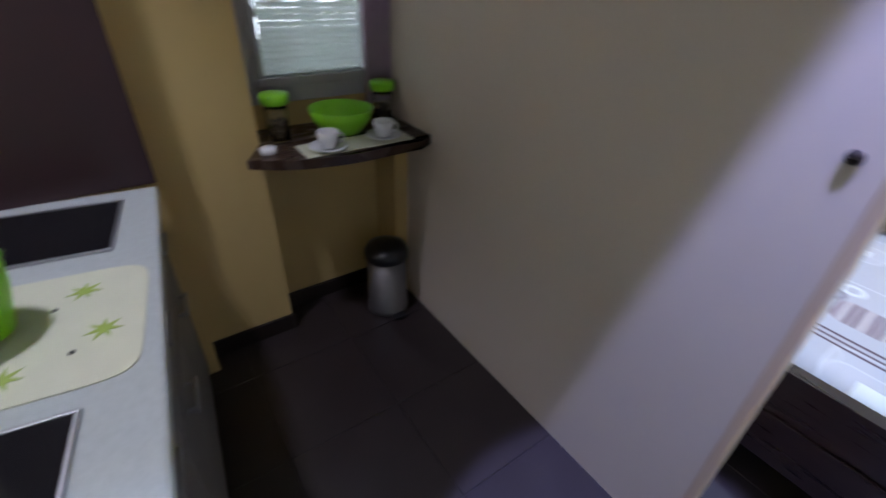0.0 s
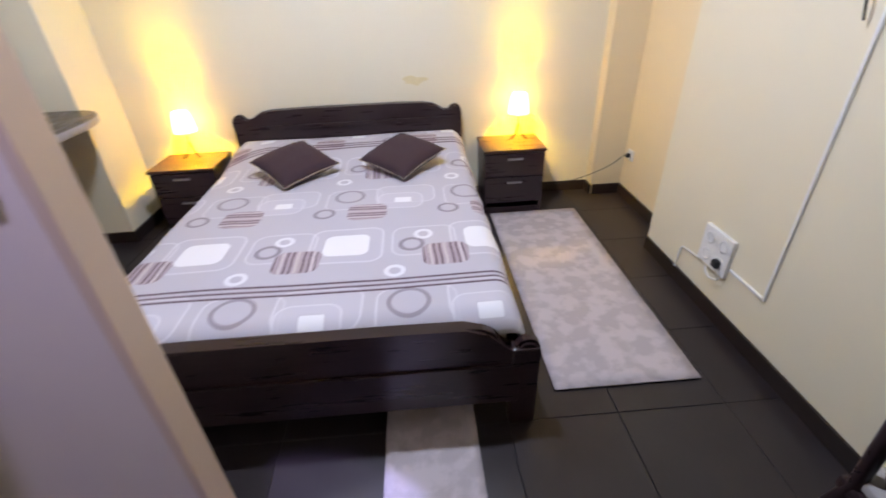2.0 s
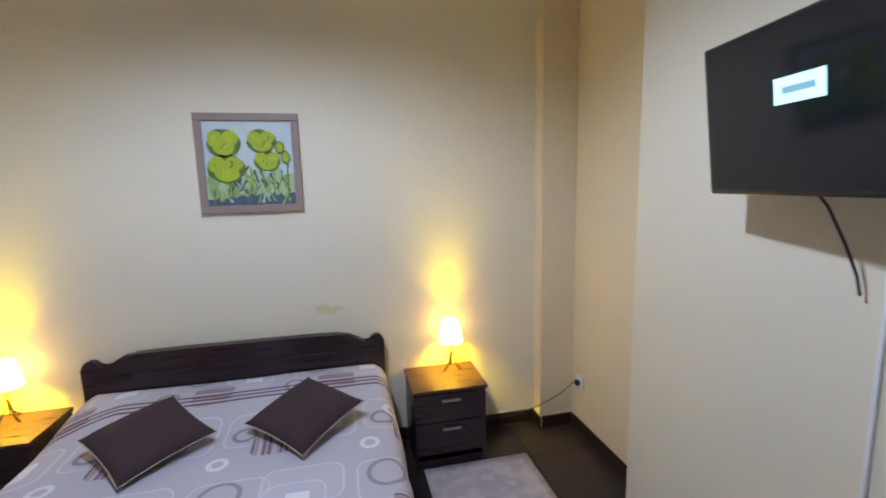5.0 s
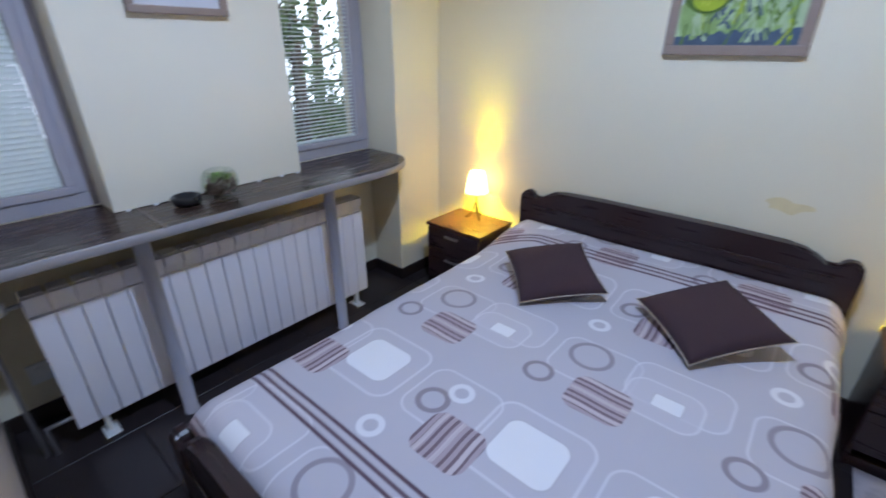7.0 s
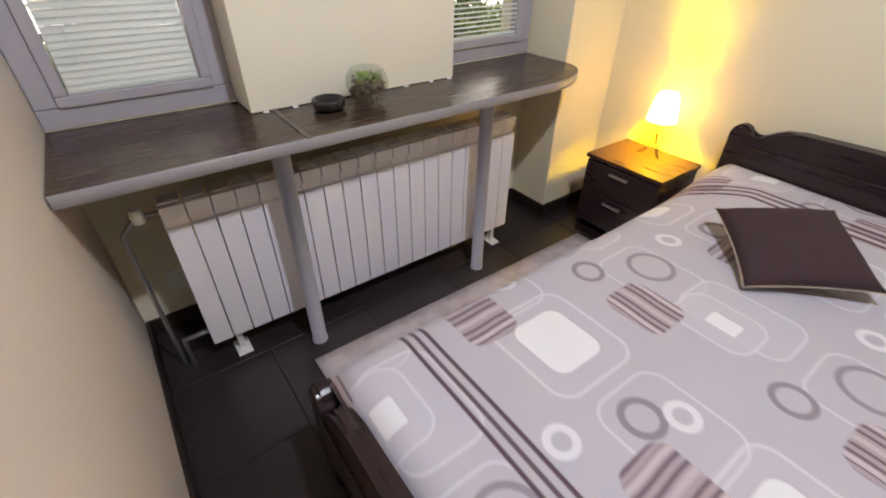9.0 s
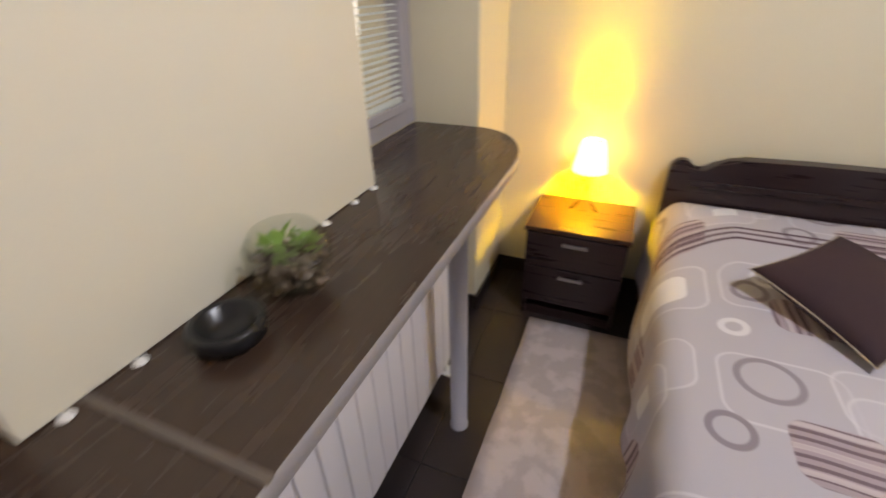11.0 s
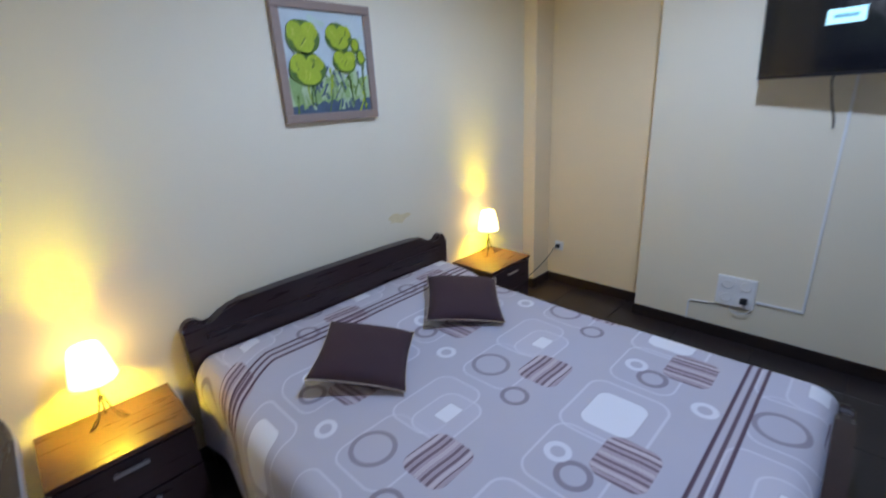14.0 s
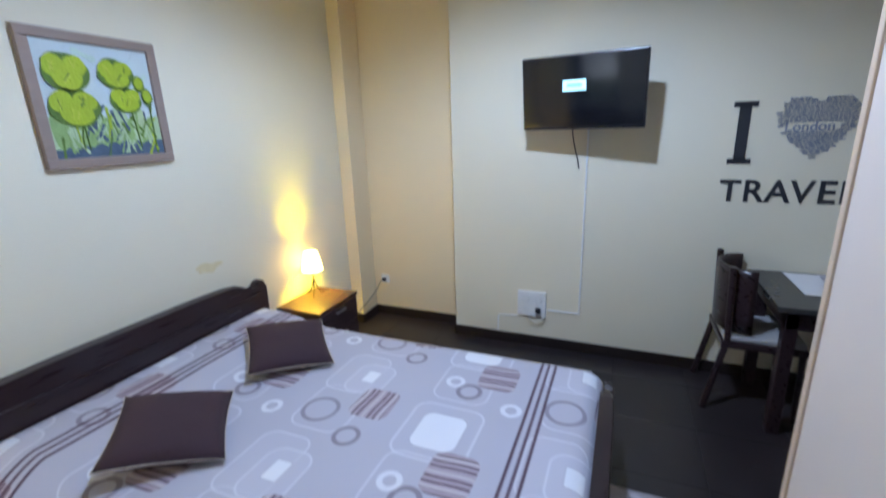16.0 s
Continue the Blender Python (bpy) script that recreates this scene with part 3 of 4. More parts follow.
def radiator():
    r = tagged(empty("radiator", (-1.58, -1.58, 0.1)), "white sectional aluminium radiator under the window shelf", "radiator")
    bm = bmesh.new()
    w = 0.078
    for lo, hi in (((0.02, -w / 2 + 0.001, 0.0), (0.05, w / 2 - 0.001, 0.55)), ((-0.045, -w / 2 + 0.004, 0.0), (-0.03, w / 2 - 0.004, 0.55)), ((-0.03, -0.006, 0.01), (0.02, 0.006, 0.55)),
                   ((0.02, -w / 2 + 0.001, 0.585), (0.05, w / 2 - 0.001, 0.635)), ((-0.045, -w / 2 + 0.004, 0.61), (0.024, w / 2 - 0.004, 0.64)), ((-0.02, -w / 2, 0.55), (0.03, w / 2, 0.59))):
        add_box(bm, lo, hi, 0.004, 2)
    first = put("section", bm, WHITE, r)
    for i in range(20):
        s = first if i == 0 else new("section", first.data)
        s.parent = r
        s.location = (0, -0.77 + i * 0.08, 0)
    for y in (-0.71, 0.71):
        boxes("foot", [((0.0, y - 0.012, -0.1), (0.03, y + 0.012, 0.02)), ((-0.03, y - 0.03, -0.1), (0.07, y + 0.03, -0.094))], PLASTIC, r, 0.003)
    lathe("valve", [(0.012, 0), (0.02, 0.004), (0.022, 0.03), (0.016, 0.05)], PLASTIC, r, (0, -0.87, 0.58), 16)
    tube("pipe", [(0, -0.8, 0.04), (0, -0.9, 0.04), (0, -0.9, -0.1)], 0.011, STEEL, r)
    tube("pipe", [(0, -0.8, 0.60), (0, -0.88, 0.60), (0, -0.93, 0.55), (-0.02, -0.93, -0.1)], 0.009, STEEL, r)
    return r


radiator()
bm = bmesh.new()
add_box(bm, (XW + 0.001, -2.46, 0.2), (XW + 0.012, -2.36, 0.3), 0.004)
add_box(bm, (XW + 0.01, -2.44, 0.22), (XW + 0.018, -2.38, 0.28), 0.003)
tagged(put("wall_socket", bm, PLASTIC), "white plastic wall socket beside the radiator", "socket")

# things on the shelf
pot = tagged(empty("glass_bowl", (-1.56, -1.585, ZS)), "round glass bowl with pebbles and green plants on the shelf", "glass bowl")
g = lathe("bowl", [(0.03, 0.002), (0.062, 0.02), (0.082, 0.06), (0.08, 0.095), (0.062, 0.125), (0.060, 0.127), (0.077, 0.095), (0.079, 0.06), (0.06, 0.023), (0.004, 0.006)], THINGLASS, pot)
bm = bmesh.new()
for i in range(130):
    a, r = random.uniform(0, 6.28), 0.068 * math.sqrt(random.random())
    m = Matrix.Translation((r * math.cos(a), r * math.sin(a), random.uniform(0.022, 0.078))) @ Matrix.Diagonal((1, random.uniform(0.6, 1), random.uniform(0.5, 0.8), 1))
    bmesh.ops.create_icosphere(bm, subdivisions=1, radius=random.uniform(0.008, 0.014), matrix=m)
tagged(put("pebbles", bm, STONE, pot, True), "brown pebbles", kind="stuff")
bm = bmesh.new()
for i in range(90):
    a, r = random.uniform(0, 6.28), 0.05 * math.sqrt(random.random())
    c = Vector((r * math.cos(a), r * math.sin(a), random.uniform(0.07, 0.10)))
    d = Vector((math.cos(a * 3), math.sin(a * 3), random.uniform(0.2, 1))).normalized() * random.uniform(0.02, 0.04)
    s = d.cross(Vector((0, 0, 1))).normalized() * 0.006
    vs = [bm.verts.new(p) for p in (c, c + d * 0.5 + s, c + d, c + d * 0.5 - s)]
    bm.faces.new(vs)
tagged(put("plants", bm, material("succulent green", (0.16, 0.30, 0.05), 0.5, vary=0.3, scale=30), pot), "green succulent leaves", kind="stuff")
ash = tagged(empty("ashtray", (-1.565, -1.745, ZS)), "black round glass ashtray on the window shelf", "ashtray")
lathe("dish", [(0.045, 0.001), (0.058, 0.008), (0.062, 0.036), (0.056, 0.04), (0.048, 0.036), (0.042, 0.012), (0.002, 0.01)], BLACK, ash)
for k, y in enumerate((-1.95, -1.84, -1.72, -1.35, -1.22, -1.12)):
    lathe("caulk_dab", [(0.002, 0.008), (0.009, 0.006), (0.012, 0.0)], PLASTIC, None, (XPIER + 0.012, y, ZS), 10)
    tagged(bpy.context.scene.collection.objects[-1], "white dab of sealant at the wall foot", "sealant", "dabs of sealant along the shelf")


tagged(plate("wall_stain", [(0.493 + 0.085 * (1 + 0.25 * math.sin(3 * t + 1)) * math.cos(t), 0.93 + 0.03 * (1 + 0.3 * math.sin(4 * t)) * math.sin(t)) for t in [k * math.pi / 16 for k in range(32)]], 0.001, material("yellowed paint", (0.74, 0.63, 0.36), 0.7, vary=0.12, scale=25), None, "y", -0.0012), "yellowish retouched paint patch on the cream wall", kind=S)

# ---- pictures, television ----
def picture(name, cx, cy, cz, size, axis, label):
    p = tagged(empty(name, (cx, cy, cz)), label, "picture")
    h, f = size / 2, size * 0.075
    boxes("frame", [((-h, -0.03, -h), (h, 0, -h + f)), ((-h, -0.03, h - f), (h, 0, h)), ((-h, -0.03, -h + f), (-h + f, 0, h - f)), ((h - f, -0.03, -h + f), (h, 0, h - f))], PICFRAME, p, 0.005)
    return p


CANVAS = material("pale blue canvas", (0.55, 0.62, 0.62), 0.8, vary=0.12, scale=6, grain=0.4, bump=0.4, fine=200)
LIME = material("yellow green oil paint", (0.33, 0.42, 0.015), 0.6, vary=0.3, scale=18, grain=0.5, bump=0.7, fine=120)
LIMEDARK = material("deep green oil paint", (0.09, 0.16, 0.02), 0.6, vary=0.4, scale=22, grain=0.4, bump=0.7, fine=120)
MOSS = material("soft green oil paint", (0.26, 0.38, 0.13), 0.7, vary=0.4, scale=14, grain=0.4, bump=0.6, fine=120)
NAVY = material("blue grey oil paint", (0.06, 0.09, 0.13), 0.7, vary=0.5, scale=16, grain=0.4, bump=0.6, fine=120)

PALEMOSS = material("pale green oil paint", (0.40, 0.50, 0.28), 0.7, vary=0.3, scale=14, grain=0.4, bump=0.6, fine=120)
PALELIME = material("bright lime oil paint", (0.46, 0.52, 0.05), 0.6, vary=0.3, scale=14, grain=0.4, bump=0.6, fine=120)
WASH = material("pale green wash", (0.52, 0.63, 0.54), 0.8, vary=0.15, scale=8, grain=0.4, bump=0.4, fine=200)

art = picture("flower_painting", 0.118, 0, 1.822, 0.55, "y", "square painting of green poppies in a taupe frame on the wall")
A = 0.238
box("canvas", (-A, -0.016, -A), (A, -0.002, A), CANVAS, art, 0)


def blob(name, cx, cz, rx, rz, y, mat, seed):
    """A dab of paint with a wavy outline."""
    n = 26
    pts = []
    for i in range(n):
        a = 2 * math.pi * i / n
        k = 1 + 0.14 * noise.noise(Vector((math.cos(a) * 1.3 + seed * 3.1, math.sin(a) * 1.3, seed)))
        pts.append((max(-A, min(A, cx + rx * k * math.cos(a))), max(-A, min(A, cz + rz * k * math.sin(a)))))
    return plate(name, pts, 0.0016, mat, art, "y", y)


random.seed(21)


def stroke(cx, cz, length, width, lean, y, mat, name="brush_stroke"):
    """A leaf-shaped stroke of paint that leans from the upright by so many degrees."""
    c, d = math.cos(radians(lean)), math.sin(radians(lean))
    pts = []
    for k in range(16):
        a = 2 * math.pi * k / 16
        u, w = 0.5 * length * math.cos(a), 0.5 * width * math.sin(a) * (0.55 + 0.45 * math.cos(a) ** 2) + 0.1 * width * math.sin(3 * a)
        pts.append((max(-A, min(A, cx + u * d + w * c)), max(-A, min(A, cz + u * c - w * d))))
    if len(set((round(x, 4), round(z, 4)) for x, z in pts)) == 16:
        plate(name, pts, 0.0012, mat, art, "y", y)


for i in range(16):
    blob("foliage", -0.22 + 0.03 * i, -0.14 + 0.045 * math.sin(i * 2.3), 0.038, 0.07 + 0.025 * math.sin(i * 1.7), -0.0180 - 0.00007 * i, MOSS if i % 3 else PALEMOSS, i)
for i in range(9):
    blob("shadow_patch", -0.22 + 0.055 * i, -0.228, 0.04, 0.03 + 0.03 * abs(math.sin(i * 2.9)), -0.0196 - 0.00007 * i, NAVY, i + 20)
for i in range(54):
    stroke(random.uniform(-0.2, 0.2), random.uniform(-0.2, -0.06), random.uniform(0.05, 0.12), random.uniform(0.008, 0.024), random.uniform(-40, 40), -0.0205 - 0.00002 * i, random.choice((MOSS, PALEMOSS, LIMEDARK, NAVY, LIME)))
for i in range(16):
    stroke(random.uniform(-0.2, 0.2), random.uniform(0.0, 0.2), random.uniform(0.05, 0.1), random.uniform(0.02, 0.05), random.uniform(-70, 70), -0.0172 - 0.00002 * i, random.choice((CANVAS, WASH)))
flowers = ((-0.13, 0.112, 0.088, 0.08), (0.07, 0.12, 0.078, 0.066), (-0.125, -0.03, 0.098, 0.08), (0.095, 0.01, 0.072, 0.058), (0.165, 0.085, 0.027, 0.036), (0.195, 0.03, 0.028, 0.038))
for k, (x, z, rx, rz) in enumerate(flowers):
    bend = 0.03 * math.sin(k * 2.1)
    pts = [(x + 0.015, -0.0225, z - rz * 0.9), (x + 0.02 + bend * 0.6, -0.0225, z - rz - 0.04), (min(0.2, x + 0.03 + bend), -0.0225, -0.2)]
    tube("stalk", pts, 0.003, LIMEDARK, art)
    blob("petal_shade", x, z, rx, rz, -0.0245, LIMEDARK, k + 40)
    if rx > 0.04:
        for q, (dx, dz, sx, sz) in enumerate(((-0.45, 0.28, 0.48, 0.56), (0.42, 0.34, 0.5, 0.5), (0.03, -0.28, 0.66, 0.56))):
            blob("petal", x + dx * rx, z + dz * rz, sx * rx, sz * rz, -0.0262 - 0.0004 * q, LIME, k * 3 + q + 60)
            for w in range(3):
                stroke(x + (dx + random.uniform(-0.2, 0.2)) * rx, z + (dz + random.uniform(-0.15, 0.15)) * rz, rz * random.uniform(0.35, 0.6), rx * random.uniform(0.06, 0.14), random.uniform(-50, 50), -0.0275 - 0.0003 * q, random.choice((LIMEDARK, PALELIME, LIME, PALELIME)))
    else:
        blob("petal", x, z + 0.003, rx * 0.72, rz * 0.75, -0.0262, LIME, k + 90)
random.seed(9)

small = picture("small_picture", XPIER + 0.002, -1.56, 1.90, 0.40, "x", "small framed pale picture on the pier between the windows")
box("mat_board", (-0.17, -0.012, -0.17), (0.17, -0.002, 0.17), material("white mat board", (0.66, 0.64, 0.66), 0.6, vary=0.05), small, 0)
box("print", (-0.115, -0.0145, -0.11), (0.115, -0.011, 0.11), material("grey print", (0.16, 0.14, 0.17), 0.45, vary=0.7, scale=9, grain=0.5, fine=60, stretch=(1, 1, 3)), small, 0)
small.matrix_basis = pose(XPIER + 0.002, -1.56, 1.90, 0, 0, 90)

tv = tagged(empty("television", (1.78, -1.905, 1.845)), "black flat television on a wall bracket showing a small message", "television")
W2, H2 = 0.366, 0.216
box("casing", (-W2, -0.005, -H2), (W2, 0.035, H2), BLACK, tv, 0.008)
box("rear_cover", (-W2 * 0.6, 0.034, -H2 * 0.7), (W2 * 0.6, 0.07, H2 * 0.6), BLACK, tv, 0.02)
box("screen", (-W2 + 0.01, -0.0075, -H2 + 0.018), (W2 - 0.01, -0.004, H2 - 0.01), SCREEN, tv, 0)
tagged(box("message", (-0.11, -0.0095, 0.012), (0.03, -0.0085, 0.075), DIALOG, tv, 0), "pale cyan lit message box")
boxes("message_lines", [((-0.085, -0.0105, 0.036), (0.005, -0.0098, 0.052))], DIALOGTEXT, tv)
boxes("bracket", [((-0.06, 0.07, -0.06), (0.06, 0.085, 0.06)), ((-0.015, 0.08, -0.015), (0.015, 0.228, 0.015))], STEEL, tv, 0.003)
tv.matrix_basis = pose(1.685, -1.904, 1.843, 7, 0, -98)

duct = tagged(boxes("cable_duct", [((XTV - 0.012, -1.947, 0.303), (XTV - 0.001, -1.935, 1.70)), ((XTV - 0.012, -1.935, 0.303), (XTV - 0.001, -1.71, 0.315))], PLASTIC, None, 0.002), "white plastic cable duct running down the wall", "cable duct")
tagged(tube("cable", [(XTV - 0.008, -1.486, 0.24), (XTV - 0.008, -1.345, 0.225), (XTV - 0.01, -1.333, 0.21), (XTV - 0.02, -1.333, 0.09)], 0.005, PLASTIC), "white cable running along the wall", "cable")
tagged(tube("television_cable", [(1.74, -1.86, 1.66), (1.82, -1.85, 1.6), (1.87, -1.865, 1.5), (1.89, -1.885, 1.42), (1.9, -1.89, 1.37)], 0.004, BLACK), "black cable hanging under the television", "cable")
so = tagged(empty("socket_box", (XTV, -1.598, 0.352)), "white plastic box of sockets on the wall", "socket")
box("plate", (-0.022, -0.105, -0.1), (-0.001, 0.11, 0.1), PLASTIC, so, 0.006)
for z in (-0.045, 0.048):
    for y in (-0.05, 0.05):
        lathe("outlet", [(0.03, 0), (0.032, 0.004), (0.024, 0.004), (0.02, -0.004), (0.002, -0.004)], PLASTIC, so, seg=18).matrix_basis = pose(-0.022, y, z, 0, -90, 0)
box("plug", (-0.05, -0.07, -0.065), (-0.023, -0.03, -0.025), BLACK, so, 0.008)
tube("loop", [(-0.03, 0.02, -0.1), (-0.03, 0.01, -0.125), (-0.03, -0.03, -0.14), (-0.03, -0.08, -0.12), (-0.03, -0.09, -0.1)], 0.004, PLASTIC, so)
ws = tagged(empty("wall_socket", (XN, -0.22, 0.35)), "white wall socket with a black plug beside the nightstand", "socket")
box("plate", (-0.012, -0.04, -0.04), (-0.001, 0.04, 0.04), PLASTIC, ws, 0.004)
box("plug", (-0.04, -0.014, -0.016), (-0.012, 0.018, 0.016), BLACK, ws, 0.006)
pts = [(2.06, -0.215, 0.348)] + [(2.05 - 0.62 * i / 12, -0.20 + 0.12 * i / 12, 0.345 - 0.26 * (i / 12) ** 0.7 - 0.03 * math.sin(3.14 * i / 12)) for i in range(13)]
tagged(tube("lamp_cable", pts, 0.003, BLACK), "thin black lamp cable hanging to the socket", "cable")


# ---- rugs ----
RUG = material("cream rug with faded blotches", (0.53, 0.47, 0.49), 0.95, vary=0.11, scale=11, grain=0.12, contrast=0.5, bump=0.6, fine=300)


def rug(name, lo, hi, label, mat):
    bm = bmesh.new()
    nx, ny = 10, 24
    g = [[bm.verts.new((lo[0] + (hi[0] - lo[0]) * i / nx + 0.003 * noise.noise(Vector((i, j * 0.4, 1))), lo[1] + (hi[1] - lo[1]) * j / ny, 0.006 + 0.0015 * noise.noise(Vector((i * 0.5, j * 0.5, 5))))) for i in range(nx + 1)] for j in range(ny + 1)]
    for a, b in zip(g, g[1:]):
        for i in range(nx):
            bm.faces.new((a[i], a[i + 1], b[i + 1], b[i]))
    ob = put(name, bm, mat, None, True)
    s = ob.modifiers.new("thickness", "SOLIDIFY")
    s.thickness, s.offset = 0.006, 1
    return tagged(ob, label, "rug", "bedside rugs")


rug("rug", (1.0, -2.07, 0), (1.645, -0.37, 0), "cream and mauve blotched rug beside the bed", RUG)
rug("rug", (-1.30, -2.07, 0), (-0.74, -0.40, 0), "cream and mauve blotched rug beside the bed", RUG)
rug("rug", (0.285, -3.0, 0), (0.64, -2.0, 0), "pale runner rug at the foot of the bed", RUG)

# ---- wall lettering and dining corner ----
XL = XTV
sign = tagged(empty("wall_lettering", (XL, -3.06, 1.4)), "dark wall lettering that says I love travel", "wall sticker")
LX = -0.003


def bars(name, items, mat):
    return boxes(name, [((LX - 0.003, a, c), (LX + 0.001, b, d)) for a, b, c, d in items], mat, sign)


def text(name, body, size, y, z, mat, off=0.0):
    cu = bpy.data.curves.new(name, "FONT")
    cu.body, cu.size, cu.extrude, cu.offset = body, size, 0.002, off
    cu.materials.append(mat)
    ob = new(name, cu)
    ob.parent = sign
    ob.matrix_basis = Matrix.Translation((LX, y, z)) @ Matrix(((0, 0, -1, 0), (-1, 0, 0, 0), (0, 1, 0, 0), (0, 0, 0, 1)))
    return ob


bars("letter", [(0.225, 0.285, 0.02, 0.335), (0.195, 0.315, 0.0, 0.03), (0.195, 0.315, 0.325, 0.355)], LETTER)
for i, ch in enumerate("TRAVEL"):
    text("letter", ch, 0.185, (0.335, 0.215, 0.098, -0.025, -0.15, -0.25)[i], -0.225, LETTER, 0.003)
random.seed(5)
hc, rows = -0.095, []
for k in range(27):
    v = -0.96 + 2.1 * k / 26
    u = -1.2
    while u < 1.2:
        w = random.uniform(0.06, 0.22)
        m = u + w / 2
        if (m * m + v * v - 1) ** 3 - m * m * v ** 3 < 0 and not (0.0 < v < 0.28 and -0.62 < m < 0.95):
            rows.append((hc + u * 0.163, hc + (u + w) * 0.163, 0.18 + v * 0.155, 0.18 + v * 0.155 + random.uniform(0.006, 0.0095)))
        u += w + 0.035
tagged(bars("heart", rows, PALELETTER), "heart made of small words", kind="stuff")
text("word", "London", 0.075, hc + 0.15, 0.182, PALELETTER, 0.001)

dt = tagged(empty("dining_table", (1.6, -3.4, 0)), "dark wooden dining table with a white placemat against the wall", "table")
box("top", (-0.32, -0.5, 0.72), (0.34, 0.46, 0.75), material("dark grey table laminate", (0.045, 0.042, 0.04), 0.3, vary=0.2), dt, 0.005)
boxes("apron", [((-0.27, -0.45, 0.62), (0.3, -0.42, 0.72)), ((-0.27, 0.38, 0.62), (0.3, 0.41, 0.72)), ((-0.28, -0.45, 0.62), (-0.25, 0.41, 0.72))], WENGE, dt, 0.003)
for x in (-0.25, 0.27):
    for y in (-0.43, 0.38):
        box("leg", (x - 0.03, y - 0.03, 0), (x + 0.03, y + 0.03, 0.72), WENGE, dt, 0.005)
tagged(box("placemat", (1.5, -3.58, 0.751), (1.89, -3.11, 0.754), CHINA, bevel=0.001), "white rectangular placemat on the dining table", "placemat")
dish = tagged(empty("fruit_dish", (1.72, -3.34, 0.754)), "small grey dish on the placemat", "dish")
lathe("dish_body", [(0.04, 0.0), (0.05, 0.004), (0.10, 0.03), (0.098, 0.034), (0.045, 0.01), (0.002, 0.008)], PVC, dish)
lathe("cup", [(0.03, 0.01), (0.04, 0.02), (0.045, 0.07), (0.042, 0.07), (0.036, 0.022), (0.002, 0.016)], GLASS, dish, seg=20)


def dining_chair(x, y, turn):
    c = tagged(empty("dining_chair", (x, y, 0)), "dark wooden dining chair with a curved back and pale seat", "chair")
    for sx in (-0.19, 0.19):
        tube("leg", [(sx, 0.19, 0.44), (sx * 1.08, 0.2, 0)], 0.017, WENGE, c)
        tube("leg", [(sx, -0.19, 0.88), (sx * 1.02, -0.17, 0.44), (sx * 1.08, -0.25, 0)], 0.018, WENGE, c)
    box("seat_frame", (-0.21, -0.2, 0.40), (0.21, 0.21, 0.44), WENGE, c, 0.01)
    box("seat", (-0.2, -0.19, 0.44), (0.2, 0.2, 0.475), material("pale seat cloth", (0.42, 0.40, 0.39), 0.9), c, 0.014, 3)
    bm = bmesh.new()
    pts = arc(0, -0.06, 0.2, 0.16, 180, 360, 14)
    rows2 = [[bm.verts.new((px, py - 0.03 * (z - 0.5), z)) for px, py in pts] for z in (0.49, 0.58, 0.66, 0.74, 0.82, 0.86)]
    for a, b in zip(rows2, rows2[1:]):
        for i in range(len(pts) - 1):
            bm.faces.new((a[i], a[i + 1], b[i + 1], b[i]))
    back = put("backrest", bm, WENGE, c, True)
    back.modifiers.new("thickness", "SOLIDIFY").thickness = 0.018
    c.matrix_basis = pose(x, y, 0, 0, 0, turn)
    return c


dining_chair(1.68, -2.96, 180)

# ---- kitchenette ----
cab = tagged(empty("kitchen_counter", (-0.908, -4.06, 0)), "grey kitchen base cabinet with a speckled worktop", "kitchen counter")
box("worktop", (-0.69, -0.395, 0.862), (0.95, 0.33, 0.9), COUNTER, cab, 0.008)
box("body", (-0.68, -0.39, 0.08), (0.93, 0.275, 0.862), CABINET, cab, 0.002)
box("plinth", (-0.68, -0.39, 0), (0.93, 0.23, 0.08), BLACK, cab, 0)
for i in range(4):
    x0 = -0.68 + i * 0.4025
    for z0, z1 in ((0.09, 0.62), (0.63, 0.855)):
        d = box("front", (x0 + 0.003, 0.276, z0), (x0 + 0.399, 0.296, z1), CABINET, cab, 0.003)
        boxes("handle", [((x0 + 0.14, 0.315, z1 - 0.06), (x0 + 0.26, 0.325, z1 - 0.046)), ((x0 + 0.145, 0.294, z1 - 0.058), (x0 + 0.157, 0.318, z1 - 0.048)), ((x0 + 0.243, 0.294, z1 - 0.058), (x0 + 0.255, 0.318, z1 - 0.048))], STEEL, d, 0.002)
cab.rotation_euler = (0, 0, radians(-5.5))
tagged(box("back_panel", (-1.6, -4.44, 0.9), (-1.585, -3.662, H - 0.3), MAROON, bevel=0.002), "dark maroon glossy panel beside the worktop", "wall panel")
for x0, x1 in ((-1.52, -1.24), (-0.72, -0.25)):
    h = tagged(empty("hob", ((x0 + x1) / 2, -4.035 - 0.14 * ((x0 + x1) / 2 + 1.38), 0.9)), "black ceramic glass hob set in the worktop", "hob")
    h.rotation_euler = (0, 0, radians(-8))
    hw = (x1 - x0) / 2
    box("glass", (-hw, -0.26, 0.0005), (hw, 0.25, 0.006), HOB, h, 0.002)
    boxes("rim", [((-hw - 0.008, -0.268, 0), (-hw, 0.258, 0.008)), ((hw, -0.268, 0), (hw + 0.008, 0.258, 0.008)), ((-hw, 0.25, 0), (hw, 0.258, 0.008)), ((-hw, -0.268, 0), (hw, -0.26, 0.008))], STEEL, h, 0.002)
mat_ob = tagged(empty("table_mat", (-0.95, -3.995, 0.9)), "cream placemat with green flower print on the worktop", "placemat")
mat_ob.rotation_euler = (0, 0, radians(-8))
MATC = material("cream mat cloth", (0.62, 0.62, 0.48), 0.85, vary=0.08, scale=12, bump=0.3, fine=260)
